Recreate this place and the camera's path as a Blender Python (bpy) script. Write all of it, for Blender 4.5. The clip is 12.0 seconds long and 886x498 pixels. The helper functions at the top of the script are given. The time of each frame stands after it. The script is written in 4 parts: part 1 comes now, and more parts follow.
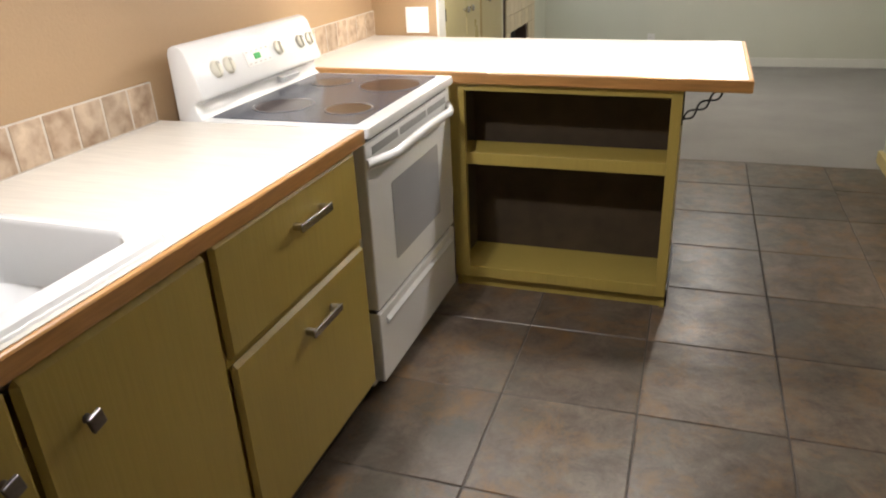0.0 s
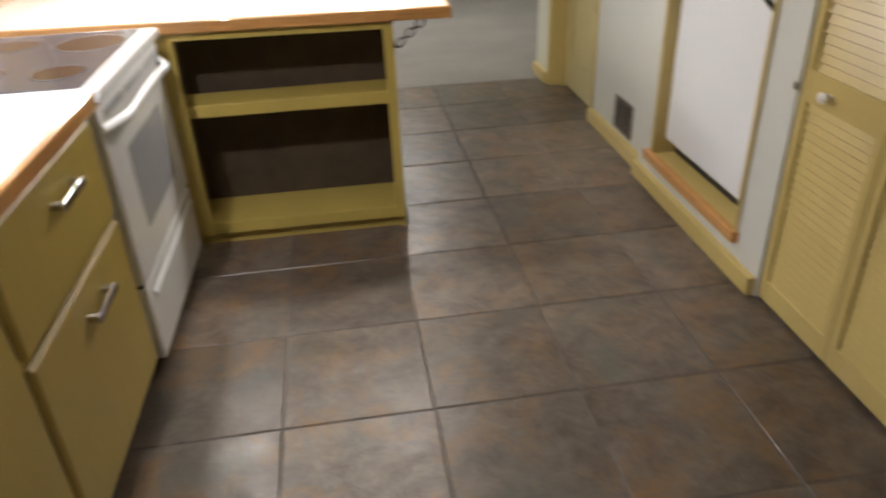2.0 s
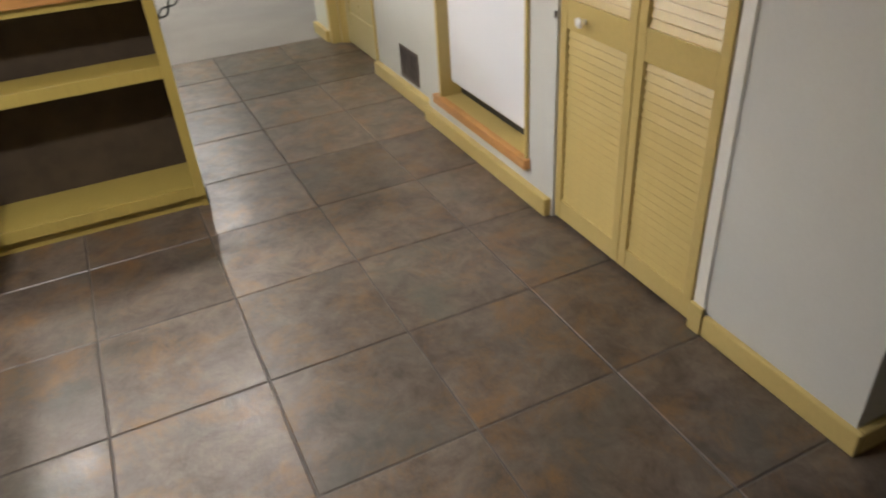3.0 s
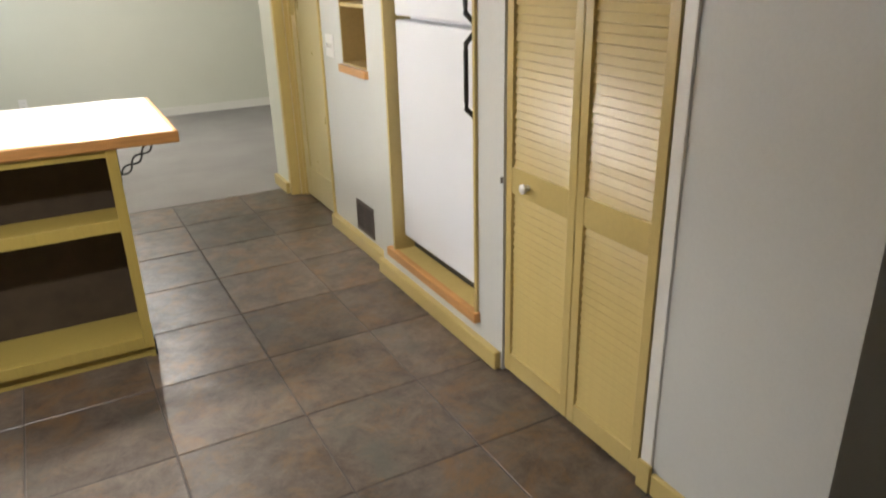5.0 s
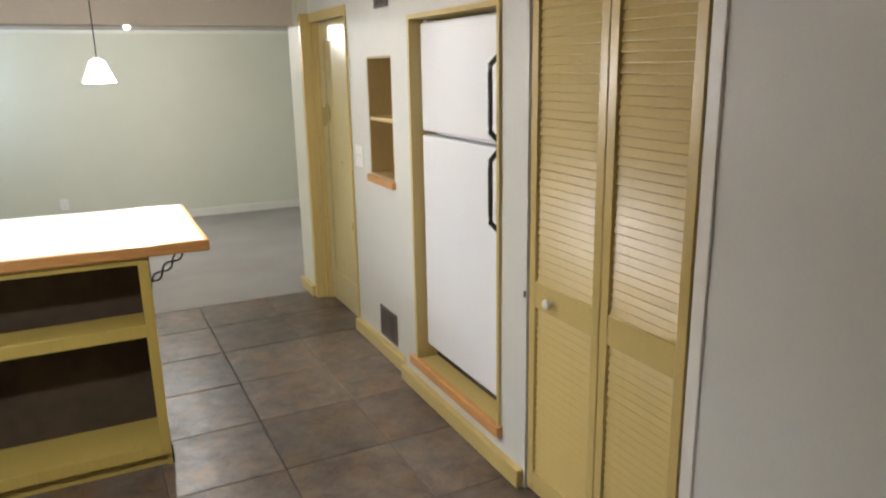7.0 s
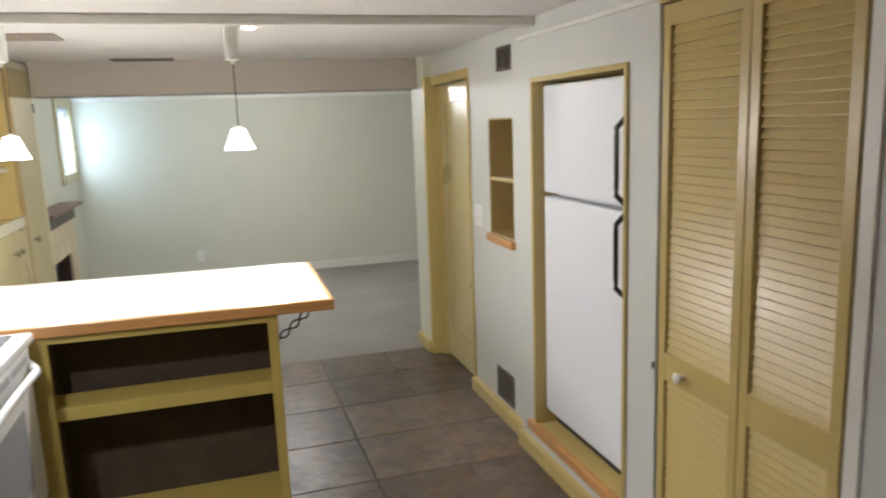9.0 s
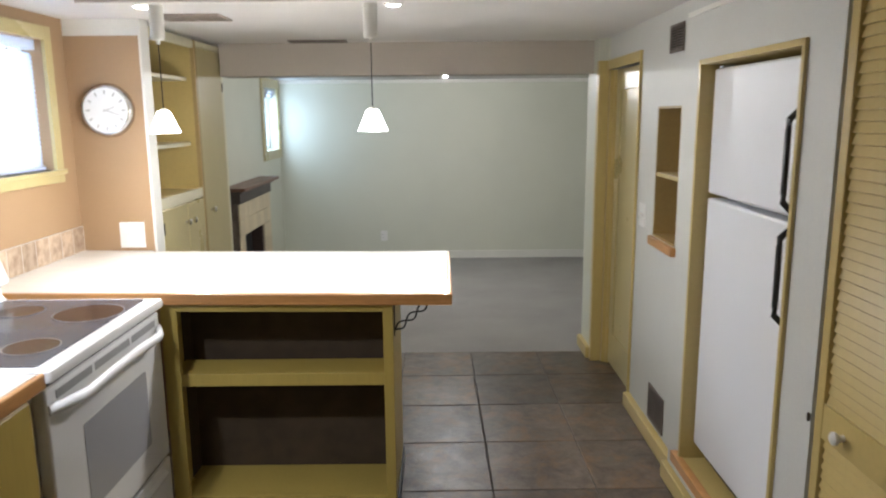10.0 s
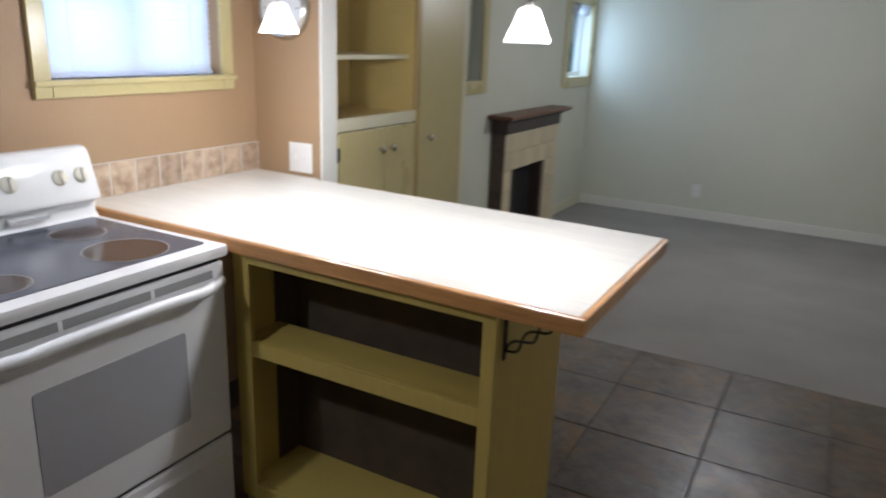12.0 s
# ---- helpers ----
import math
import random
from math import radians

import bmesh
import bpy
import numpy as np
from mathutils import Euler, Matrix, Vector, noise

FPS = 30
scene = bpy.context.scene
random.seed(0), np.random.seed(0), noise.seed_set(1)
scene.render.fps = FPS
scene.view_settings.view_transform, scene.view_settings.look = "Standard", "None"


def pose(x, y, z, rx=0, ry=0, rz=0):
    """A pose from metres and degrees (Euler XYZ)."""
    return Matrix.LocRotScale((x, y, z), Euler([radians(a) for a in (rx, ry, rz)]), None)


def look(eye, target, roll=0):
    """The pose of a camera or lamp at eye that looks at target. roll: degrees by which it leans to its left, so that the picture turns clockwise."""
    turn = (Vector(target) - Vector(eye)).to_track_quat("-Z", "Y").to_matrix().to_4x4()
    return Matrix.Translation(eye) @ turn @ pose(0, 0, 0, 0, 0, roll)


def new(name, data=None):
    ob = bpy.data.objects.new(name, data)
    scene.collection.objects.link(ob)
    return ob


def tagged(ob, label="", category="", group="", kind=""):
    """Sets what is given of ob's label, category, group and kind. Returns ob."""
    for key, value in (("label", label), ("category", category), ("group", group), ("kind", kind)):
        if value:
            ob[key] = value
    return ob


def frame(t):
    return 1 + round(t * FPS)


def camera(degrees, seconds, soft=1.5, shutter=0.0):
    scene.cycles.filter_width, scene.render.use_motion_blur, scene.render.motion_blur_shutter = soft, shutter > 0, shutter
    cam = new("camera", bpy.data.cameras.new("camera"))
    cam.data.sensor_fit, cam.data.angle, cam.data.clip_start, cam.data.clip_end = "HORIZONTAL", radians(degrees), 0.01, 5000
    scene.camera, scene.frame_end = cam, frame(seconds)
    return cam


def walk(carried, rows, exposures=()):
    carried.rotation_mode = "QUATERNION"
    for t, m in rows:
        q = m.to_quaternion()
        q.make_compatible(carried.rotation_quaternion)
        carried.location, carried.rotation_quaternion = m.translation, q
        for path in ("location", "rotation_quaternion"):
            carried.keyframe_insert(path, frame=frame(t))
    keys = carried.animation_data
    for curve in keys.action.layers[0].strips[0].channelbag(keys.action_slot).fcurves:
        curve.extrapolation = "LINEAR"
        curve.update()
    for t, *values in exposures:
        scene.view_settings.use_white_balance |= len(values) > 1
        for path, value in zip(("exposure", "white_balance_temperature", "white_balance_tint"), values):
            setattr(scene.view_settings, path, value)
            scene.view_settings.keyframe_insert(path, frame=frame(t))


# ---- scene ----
import functools

cam = camera(63.5, 12.0, 2.0, 0.6)
PATH = [
    (0, (0.377, 0.307, 1.444), (-0.25, 2.016, 0.614), -2.8),
    (0.5, (0.348, 0.294, 1.457), (-0.27, 1.991, 0.598), -4.2),
    (1, (0.155, 0.234, 1.451), (-0.125, 2.025, 0.606), -7.4),
    (1.5, (0.11, 0.206, 1.456), (0.052, 1.981, 0.535), -3.9),
    (2, (0.154, 0.186, 1.449), (0.364, 1.911, 0.459), -2.5),
    (2.5, (0.197, 0.168, 1.424), (0.669, 1.801, 0.371), -3.4),
    (3, (0.177, 0.15, 1.427), (0.838, 1.686, 0.33), -4.0),
    (3.2, (0.195, 0.135, 1.421), (0.878, 1.653, 0.312), -4.3),
    (4.8, (0.194, 0.138, 1.458), (1.047, 1.77, 0.679), -1.7),
    (5, (0.19, 0.119, 1.491), (1.051, 1.758, 0.735), -1.5),
    (5.5, (0.191, 0.118, 1.51), (1.068, 1.794, 0.859), -1.1),
    (6, (0.194, 0.114, 1.526), (1.071, 1.819, 0.958), -0.8),
    (6.5, (0.201, 0.115, 1.539), (1.07, 1.831, 0.99), -0.5),
    (7, (0.203, 0.124, 1.544), (1.045, 1.868, 1.047), -1.1),
    (7.2, (0.205, 0.118, 1.557), (1.037, 1.877, 1.094), -1.4),
    (8.8, (0.182, 0.151, 1.604), (0.808, 2.016, 1.24), -1.6),
    (9, (0.186, 0.168, 1.585), (0.752, 2.054, 1.235), -2.1),
    (9.5, (0.323, 0.24, 1.564), (0.644, 2.183, 1.217), -1.9),
    (10, (0.519, 0.356, 1.562), (0.523, 2.322, 1.195), -0.5),
    (10.5, (0.676, 0.586, 1.542), (0.612, 2.54, 1.121), 1.1),
    (11, (0.881, 0.856, 1.531), (0.638, 2.789, 1.076), -0.4),
    (11.5, (1.017, 1.125, 1.524), (0.391, 2.96, 1.033), 1.3),
    (12, (0.985, 1.456, 1.506), (0.065, 3.141, 0.942), 2.2),
]
EXPOSURES = [(0, 0.23, 6180, 9), (1.5, 0.31, 6120, 9), (2.5, 0.62, 6000, 9), (3.2, 0.76, 6000, 9), (5, 0.77, 5980, 8), (7, 0.64, 5900, 8), (9, 0.42, 5780, 8), (10.5, 0.06, 5560, 9), (11.5, -0.18, 5440, 10), (12, -0.42, 5360, 10)]
walk(cam, [(t, look(eye, target, roll)) for t, eye, target, roll in PATH], EXPOSURES)

# ---------------------------------------------------------------- world and light
world = bpy.data.worlds.new("sky")
world.use_nodes = True
scene.world = world
wn = world.node_tree
sky = wn.nodes.new("ShaderNodeTexSky")
sky.sky_type = "NISHITA"
sky.sun_disc = False
sky.sun_elevation = radians(40)
sky.sun_rotation = radians(120)
wn.links.new(sky.outputs[0], wn.nodes["Background"].inputs[0])
wn.nodes["Background"].inputs[1].default_value = 0.05


def lamp(name, kind, place, power, colour, size=0.1, target=None, size_y=None, spread=180, cone=150):
    data = bpy.data.lights.new(name, kind)
    data.energy, data.color = power, colour
    if kind == "AREA":
        data.size, data.spread = size, radians(spread)
        if size_y:
            data.shape, data.size_y = "RECTANGLE", size_y
    elif kind == "SPOT":
        data.shadow_soft_size, data.spot_size, data.spot_blend = size, radians(cone), 1.0
    else:
        data.shadow_soft_size = size
    ob = new(name, data)
    ob.matrix_world = look(place, target) if target else Matrix.Translation(place)
    return ob


WARM, SOFT, COOL = (1.0, 0.90, 0.80), (1.0, 0.94, 0.905), (0.70, 0.85, 1.0)
sun = bpy.data.lights.new("sun", "SUN")
sun.energy, sun.angle, sun.color = 2.0, radians(0.6), (1.0, 0.95, 0.86)
new("sun", sun).matrix_world = look((3, -4, 6), (0, 1, 0))
for px, glowing in ((-0.555, 20.0), (0.256, 24.0)):
    lamp("pendant_light", "POINT", (px, 3.19, 1.485), glowing, WARM, 0.04)
for sx, sy, power, tx in ((-0.66, 3.36, 30.0, -0.60), (0.335, 3.36, 28.0, 0.12)):
    lamp("spot_light", "SPOT", (sx, sy, 1.965), power, SOFT, 0.06, (tx, 3.30, 0), cone=88)
lamp("sink_light", "SPOT", (-0.52, 1.46, 1.955), 74.0, SOFT, 0.05, (-0.36, 1.76, 0), cone=140)
lamp("down_light", "POINT", (0.57, 6.64, 1.865), 50.0, WARM, 0.03)
lamp("kitchen_window_light", "AREA", (-1.42, 3.22, 1.62), 7.0, COOL, 0.74, (0.5, 3.22, 1.3), 0.52)
lamp("north_window_light", "AREA", (-1.34, 8.05, 1.54), 5.0, COOL, 0.40, (-0.34, 8.62, 1.25), 0.58)


# ---------------------------------------------------------------- materials
def material(name, colour, rough=0.5, metal=0.0, vary=0.12, grain=40.0, bump=0.0, coat=0.0, dark=None, big=3.0, wear=0.10, stretch=None, island=0.0):
    """A painted or plain surface: two scales of noise on colour, roughness and relief."""
    m = bpy.data.materials.new(name)
    m.use_nodes = True
    nt = m.node_tree
    b = nt.nodes["Principled BSDF"]
    tc = nt.nodes.new("ShaderNodeTexCoord")
    mp = nt.nodes.new("ShaderNodeMapping")
    if stretch:
        mp.inputs["Scale"].default_value = stretch
    nt.links.new(tc.outputs["Object"], mp.inputs[0])
    fine, wide = nt.nodes.new("ShaderNodeTexNoise"), nt.nodes.new("ShaderNodeTexNoise")
    for n, sc, det in ((fine, grain, 4), (wide, big, 6)):
        n.inputs["Scale"].default_value = sc
        n.inputs["Detail"].default_value = det
        nt.links.new(mp.outputs[0], n.inputs["Vector"])
    low = dark or tuple(c * (1 - vary * 2) for c in colour)
    mix1 = nt.nodes.new("ShaderNodeMix")
    mix1.data_type = "RGBA"
    mix1.inputs[6].default_value = (*low, 1)
    mix1.inputs[7].default_value = (*colour, 1)
    r1 = nt.nodes.new("ShaderNodeMapRange")
    r1.inputs[1].default_value, r1.inputs[2].default_value = 0.3, 0.62
    nt.links.new(fine.outputs[0], r1.inputs[0])
    r2 = nt.nodes.new("ShaderNodeMapRange")
    r2.inputs[1].default_value, r2.inputs[2].default_value = 0.3, 0.7
    nt.links.new(wide.outputs[0], r2.inputs[0])
    add = nt.nodes.new("ShaderNodeMath")
    add.operation = "MULTIPLY_ADD"
    add.inputs[1].default_value = 0.5
    nt.links.new(r1.outputs[0], add.inputs[0])
    half = nt.nodes.new("ShaderNodeMath")
    half.operation = "MULTIPLY"
    half.inputs[1].default_value = 0.5
    nt.links.new(r2.outputs[0], half.inputs[0])
    nt.links.new(half.outputs[0], add.inputs[2])
    nt.links.new(add.outputs[0], mix1.inputs[0])
    out = mix1.outputs[2]
    if island:
        oi = nt.nodes.new("ShaderNodeObjectInfo")
        hs = nt.nodes.new("ShaderNodeHueSaturation")
        rr = nt.nodes.new("ShaderNodeMapRange")
        rr.inputs[3].default_value, rr.inputs[4].default_value = 1 - island, 1 + island
        nt.links.new(oi.outputs["Random"], rr.inputs[0])
        nt.links.new(rr.outputs[0], hs.inputs["Value"])
        nt.links.new(out, hs.inputs["Color"])
        out = hs.outputs[0]
    nt.links.new(out, b.inputs["Base Color"])
    rg = nt.nodes.new("ShaderNodeMapRange")
    rg.inputs[3].default_value, rg.inputs[4].default_value = min(1, rough + wear), max(0.03, rough - wear)
    nt.links.new(wide.outputs[0], rg.inputs[0])
    nt.links.new(rg.outputs[0], b.inputs["Roughness"])
    b.inputs["Metallic"].default_value = metal
    b.inputs["Coat Weight"].default_value = coat
    if bump:
        bp = nt.nodes.new("ShaderNodeBump")
        bp.inputs["Strength"].default_value = 1.0
        bp.inputs["Distance"].default_value = bump
        nt.links.new(fine.outputs[0], bp.inputs["Height"])
        nt.links.new(bp.outputs[0], b.inputs["Normal"])
    return m


def glow(name, colour, strength):
    m = bpy.data.materials.new(name)
    m.use_nodes = True
    b = m.node_tree.nodes["Principled BSDF"]
    b.inputs["Base Color"].default_value = (*colour, 1)
    b.inputs["Emission Color"].default_value = (*colour, 1)
    b.inputs["Emission Strength"].default_value = strength
    return m


def slate():
    """Slate-look porcelain: grey-brown clouds, rust patches, a pattern and tone of its own for each tile."""
    m = bpy.data.materials.new("slate_tile")
    m.use_nodes = True
    nt = m.node_tree
    b = nt.nodes["Principled BSDF"]
    geo, info = nt.nodes.new("ShaderNodeNewGeometry"), nt.nodes.new("ShaderNodeObjectInfo")
    shift = nt.nodes.new("ShaderNodeVectorMath")
    shift.operation = "MULTIPLY_ADD"
    shift.inputs[1].default_value = (37, 23, 11)
    nt.links.new(info.outputs["Random"], shift.inputs[0])
    nt.links.new(geo.outputs["Position"], shift.inputs[2])

    def cloud(scale, detail, rough, warp, lo, hi):
        n, r = nt.nodes.new("ShaderNodeTexNoise"), nt.nodes.new("ShaderNodeMapRange")
        n.inputs["Scale"].default_value, n.inputs["Detail"].default_value = scale, detail
        n.inputs["Roughness"].default_value, n.inputs["Distortion"].default_value = rough, warp
        nt.links.new(shift.outputs[0], n.inputs["Vector"])
        r.inputs[1].default_value, r.inputs[2].default_value = lo, hi
        nt.links.new(n.outputs[0], r.inputs[0])
        return r.outputs[0]

    def blend(fac, a, c):
        x = nt.nodes.new("ShaderNodeMix")
        x.data_type = "RGBA"
        nt.links.new(fac, x.inputs[0])
        for k, v in ((6, a), (7, c)):
            if isinstance(v, tuple):
                x.inputs[k].default_value = (*v, 1)
            else:
                nt.links.new(v, x.inputs[k])
        return x.outputs[2]

    coarse = blend(cloud(7.5, 14, 0.76, 0.4, 0.36, 0.64), (0.090, 0.066, 0.048), (0.255, 0.200, 0.154))
    veins = nt.nodes.new("ShaderNodeMath")
    veins.operation = "MULTIPLY"
    veins.inputs[1].default_value = 0.45
    nt.links.new(cloud(34, 8, 0.7, 0.8, 0.50, 0.72), veins.inputs[0])
    base = blend(veins.outputs[0], coarse, (0.070, 0.052, 0.040))
    green = blend(cloud(3.0, 6, 0.6, 0.3, 0.52, 0.80), base, (0.120, 0.122, 0.100))
    rusty = nt.nodes.new("ShaderNodeMath")
    rusty.operation = "MULTIPLY"
    rusty.inputs[1].default_value = 0.92
    nt.links.new(cloud(5.0, 14, 0.78, 0.45, 0.49, 0.66), rusty.inputs[0])
    rust = blend(rusty.outputs[0], green, (0.285, 0.158, 0.060))
    tone, hs = nt.nodes.new("ShaderNodeMapRange"), nt.nodes.new("ShaderNodeHueSaturation")
    tone.inputs[3].default_value, tone.inputs[4].default_value = 0.50, 0.76
    nt.links.new(info.outputs["Random"], tone.inputs[0])
    nt.links.new(tone.outputs[0], hs.inputs["Value"])
    nt.links.new(rust, hs.inputs["Color"])
    nt.links.new(hs.outputs[0], b.inputs["Base Color"])
    gloss = nt.nodes.new("ShaderNodeMapRange")
    gloss.inputs[3].default_value, gloss.inputs[4].default_value = 0.46, 0.28
    nt.links.new(cloud(9, 6, 0.6, 0.3, 0.3, 0.7), gloss.inputs[0])
    nt.links.new(gloss.outputs[0], b.inputs["Roughness"])
    b.inputs["Specular IOR Level"].default_value = 0.42
    bp = nt.nodes.new("ShaderNodeBump")
    bp.inputs["Strength"].default_value, bp.inputs["Distance"].default_value = 0.7, 0.0022
    nt.links.new(cloud(12, 7, 0.6, 0.5, 0.2, 0.8), bp.inputs["Height"])
    nt.links.new(bp.outputs[0], b.inputs["Normal"])
    return m


YELLOW = material("mustard_paint", (0.55, 0.425, 0.155), 0.33, 0, 0.05, 60, 0.0003)
# Khaki cupboard paint; windows and door_1 carry cool light and sheen in this colour.
KHAKI = material("khaki_paint_and_sheen", (0.52, 0.445, 0.215), 0.30, 0, 0.05, 60, 0.0003)
# Browner and darker than the mustard paint.
NICHE = material("ochre_brown", (0.40, 0.285, 0.105), 0.45, 0, 0.08, 60, 0.0003)
OLIVE = material("olive_paint", (0.50, 0.378, 0.090), 0.42, 0, 0.07, 130, 0.0006, coat=0.1, stretch=(1, 1, 0.05))
GREY_WALL = material("grey_wall_paint", (0.60, 0.60, 0.56), 0.55, 0, 0.03, 120, 0.0006)
BROWN_WALL = material("tan_wall_paint", (0.375, 0.248, 0.135), 0.6, 0, 0.03, 120, 0.0006)
GREEN_WALL = material("sage_wall_paint", (0.65, 0.655, 0.55), 0.6, 0, 0.03, 120, 0.0006)
BEAM = material("taupe_beam_paint", (0.46, 0.41, 0.34), 0.6, 0, 0.03, 120, 0.0006)
CEIL = material("ceiling_white", (0.76, 0.74, 0.71), 0.8, 0, 0.05, 90, 0.002)
WHITE = material("white_trim_paint", (0.77, 0.755, 0.69), 0.4, 0, 0.03, 60, 0.0002)
CREAM = material("cream_frame_paint", (0.70, 0.66, 0.48), 0.4, 0, 0.04, 60, 0.0002)
ENAMEL = material("white_enamel", (0.78, 0.78, 0.77), 0.22, 0, 0.01, 40, 0.0, coat=0.3, wear=0.05)
PLASTIC = material("white_plastic", (0.78, 0.77, 0.74), 0.4, 0, 0.01, 40)
KNOB = material("yellowed_cream_plastic", (0.70, 0.67, 0.56), 0.45, 0, 0.02, 40)
FRIDGE = material("fridge_white", (0.78, 0.79, 0.82), 0.38, 0, 0.015, 300, 0.0004, wear=0.05)
GREYGLASS = material("oven_glass", (0.40, 0.40, 0.415), 0.18, 0, 0.03, 400, 0.0, coat=0.3)
BLACKGLASS = material("ceramic_hob_glass", (0.085, 0.092, 0.118), 0.16, 0, 0.2, 500, 0.0, wear=0.04)
BURNER = material("hob_burner_print", (0.052, 0.030, 0.026), 0.14, 0, 0.2, 300, 0.0, wear=0.03)
RING = material("burner_ring_print", (0.20, 0.195, 0.20), 0.2)
VENTGREY = material("slotted_vent_grey", (0.34, 0.335, 0.325), 0.55, 0, 0.25, 420, 0.0006)
CLOCKGREY = material("pale_grey_print", (0.52, 0.50, 0.46), 0.5)
OAK = material("oak_edge", (0.62, 0.315, 0.100), 0.34, 0, 0.16, 14, 0.0004, coat=0.3, stretch=(1, 1, 12))
LAMINATE = material("cream_laminate", (0.73, 0.69, 0.61), 0.30, 0, 0.10, 16, 0.0, big=3, wear=0.03, stretch=(0.6, 7, 1), coat=0.1)
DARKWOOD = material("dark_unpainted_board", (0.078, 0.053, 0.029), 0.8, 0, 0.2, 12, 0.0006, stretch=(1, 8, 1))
MANTELWOOD = material("walnut_mantel", (0.17, 0.070, 0.036), 0.4, 0, 0.2, 20, 0.0005, stretch=(6, 1, 6))
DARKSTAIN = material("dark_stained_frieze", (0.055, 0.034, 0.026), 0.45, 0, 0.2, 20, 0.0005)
CHROME = material("brushed_nickel", (0.62, 0.60, 0.57), 0.25, 1.0, 0.05, 200, wear=0.08)
# Metal darkened to hold the square knobs' dark reflection; the catch is plain dark.
DARK_METAL = material("reflection_dark_metal", (0.26, 0.24, 0.235), 0.38, 1.0, 0.15, 120, wear=0.1)
BLACK = material("black_plastic", (0.018, 0.018, 0.02), 0.38, 0, 0.1, 60)
IRON = material("black_wrought_iron", (0.02, 0.019, 0.018), 0.5, 0.6, 0.2, 80, 0.0006)
REGISTER = material("brown_register_metal", (0.15, 0.120, 0.100), 0.45, 0.3, 0.1, 60)
TAUPE = material("taupe_register_metal", (0.40, 0.34, 0.28), 0.45, 0.1, 0.08, 60)
# Near-black stands in for unlit depth behind the closet gap, recess and grilles.
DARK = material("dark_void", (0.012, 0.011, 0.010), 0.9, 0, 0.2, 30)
FIREBLACK = material("black_firebox", (0.02, 0.018, 0.016), 0.9, 0, 0.3, 20, 0.002)
GROUT = material("grey_grout", (0.125, 0.112, 0.100), 0.85, 0, 0.15, 9, 0.001, dark=(0.045, 0.040, 0.036), big=0.9)
SLATE = slate()
TRAVERTINE = material("travertine_tile", (0.60, 0.475, 0.345), 0.4, 0, 0.1, 24, 0.0008, dark=(0.20, 0.115, 0.062), big=9, island=0.16)
CREAMTILE = material("cream_hearth_tile", (0.66, 0.56, 0.37), 0.4, 0, 0.08, 26, 0.0005, island=0.1)
BROWNTILE = material("brown_hearth_tile", (0.10, 0.070, 0.055), 0.5, 0, 0.2, 26, 0.001, island=0.25)
BACKGROUT = material("pale_grout", (0.60, 0.54, 0.46), 0.8, 0, 0.08, 60, 0.0008)
CARPET = material("grey_carpet", (0.37, 0.350, 0.325), 0.95, 0, 0.17, 260, 0.006, big=1.6)
GRASS = material("dull_grass", (0.07, 0.10, 0.04), 0.9, 0, 0.3, 20, 0.01)
BLIND = material("white_blind_slat", (0.80, 0.80, 0.82), 0.5, 0, 0.02, 40)
bn = BLIND.node_tree
tr, mx = bn.nodes.new("ShaderNodeBsdfTranslucent"), bn.nodes.new("ShaderNodeMixShader")
tr.inputs[0].default_value = (0.86, 0.88, 0.95, 1)
mx.inputs[0].default_value = 0.55
bn.links.new(bn.nodes["Principled BSDF"].outputs[0], mx.inputs[1])
bn.links.new(tr.outputs[0], mx.inputs[2])
bn.links.new(mx.outputs[0], bn.nodes["Material Output"].inputs[0])
SHADE = glow("lit_glass_shade", (1.0, 0.92, 0.80), 12.0)
BULB = glow("lit_bulb", (1.0, 0.92, 0.78), 18.0)
DISC = glow("lit_lamp_disc", (1.0, 0.94, 0.84), 14.0)
GREEN = glow("green_display", (0.03, 0.30, 0.06), 0.35)


def pane_glass():
    m = bpy.data.materials.new("window_glass")
    m.use_nodes = True
    b = m.node_tree.nodes["Principled BSDF"]
    b.inputs["Base Color"].default_value = (0.9, 0.95, 1, 1)
    b.inputs["Roughness"].default_value = 0.02
    b.inputs["Transmission Weight"].default_value = 1.0
    b.inputs["IOR"].default_value = 1.05
    return m


GLASS = pane_glass()
for m in (BLACKGLASS, BURNER):
    m.node_tree.nodes["Principled BSDF"].inputs["IOR"].default_value = 1.28


# ---------------------------------------------------------------- mesh helpers
def box(bm, x0, x1, y0, y1, z0, z1, bevel=0.0, seg=2):
    v = [bm.verts.new((x, y, z)) for x in (x0, x1) for y in (y0, y1) for z in (z0, z1)]
    f = [bm.faces.new([v[i] for i in q]) for q in ((0, 1, 3, 2), (4, 6, 7, 5), (0, 4, 5, 1), (2, 3, 7, 6), (0, 2, 6, 4), (1, 5, 7, 3))]
    if bevel:
        edges = list({e for q in f for e in q.edges})
        bmesh.ops.bevel(bm, geom=edges, offset=bevel, segments=seg, affect="EDGES", profile=0.5)
    return bm


def boxes(*dims, bevel=0.0):
    bm = bmesh.new()
    for d in dims:
        box(bm, *d, bevel=bevel)
    return bm


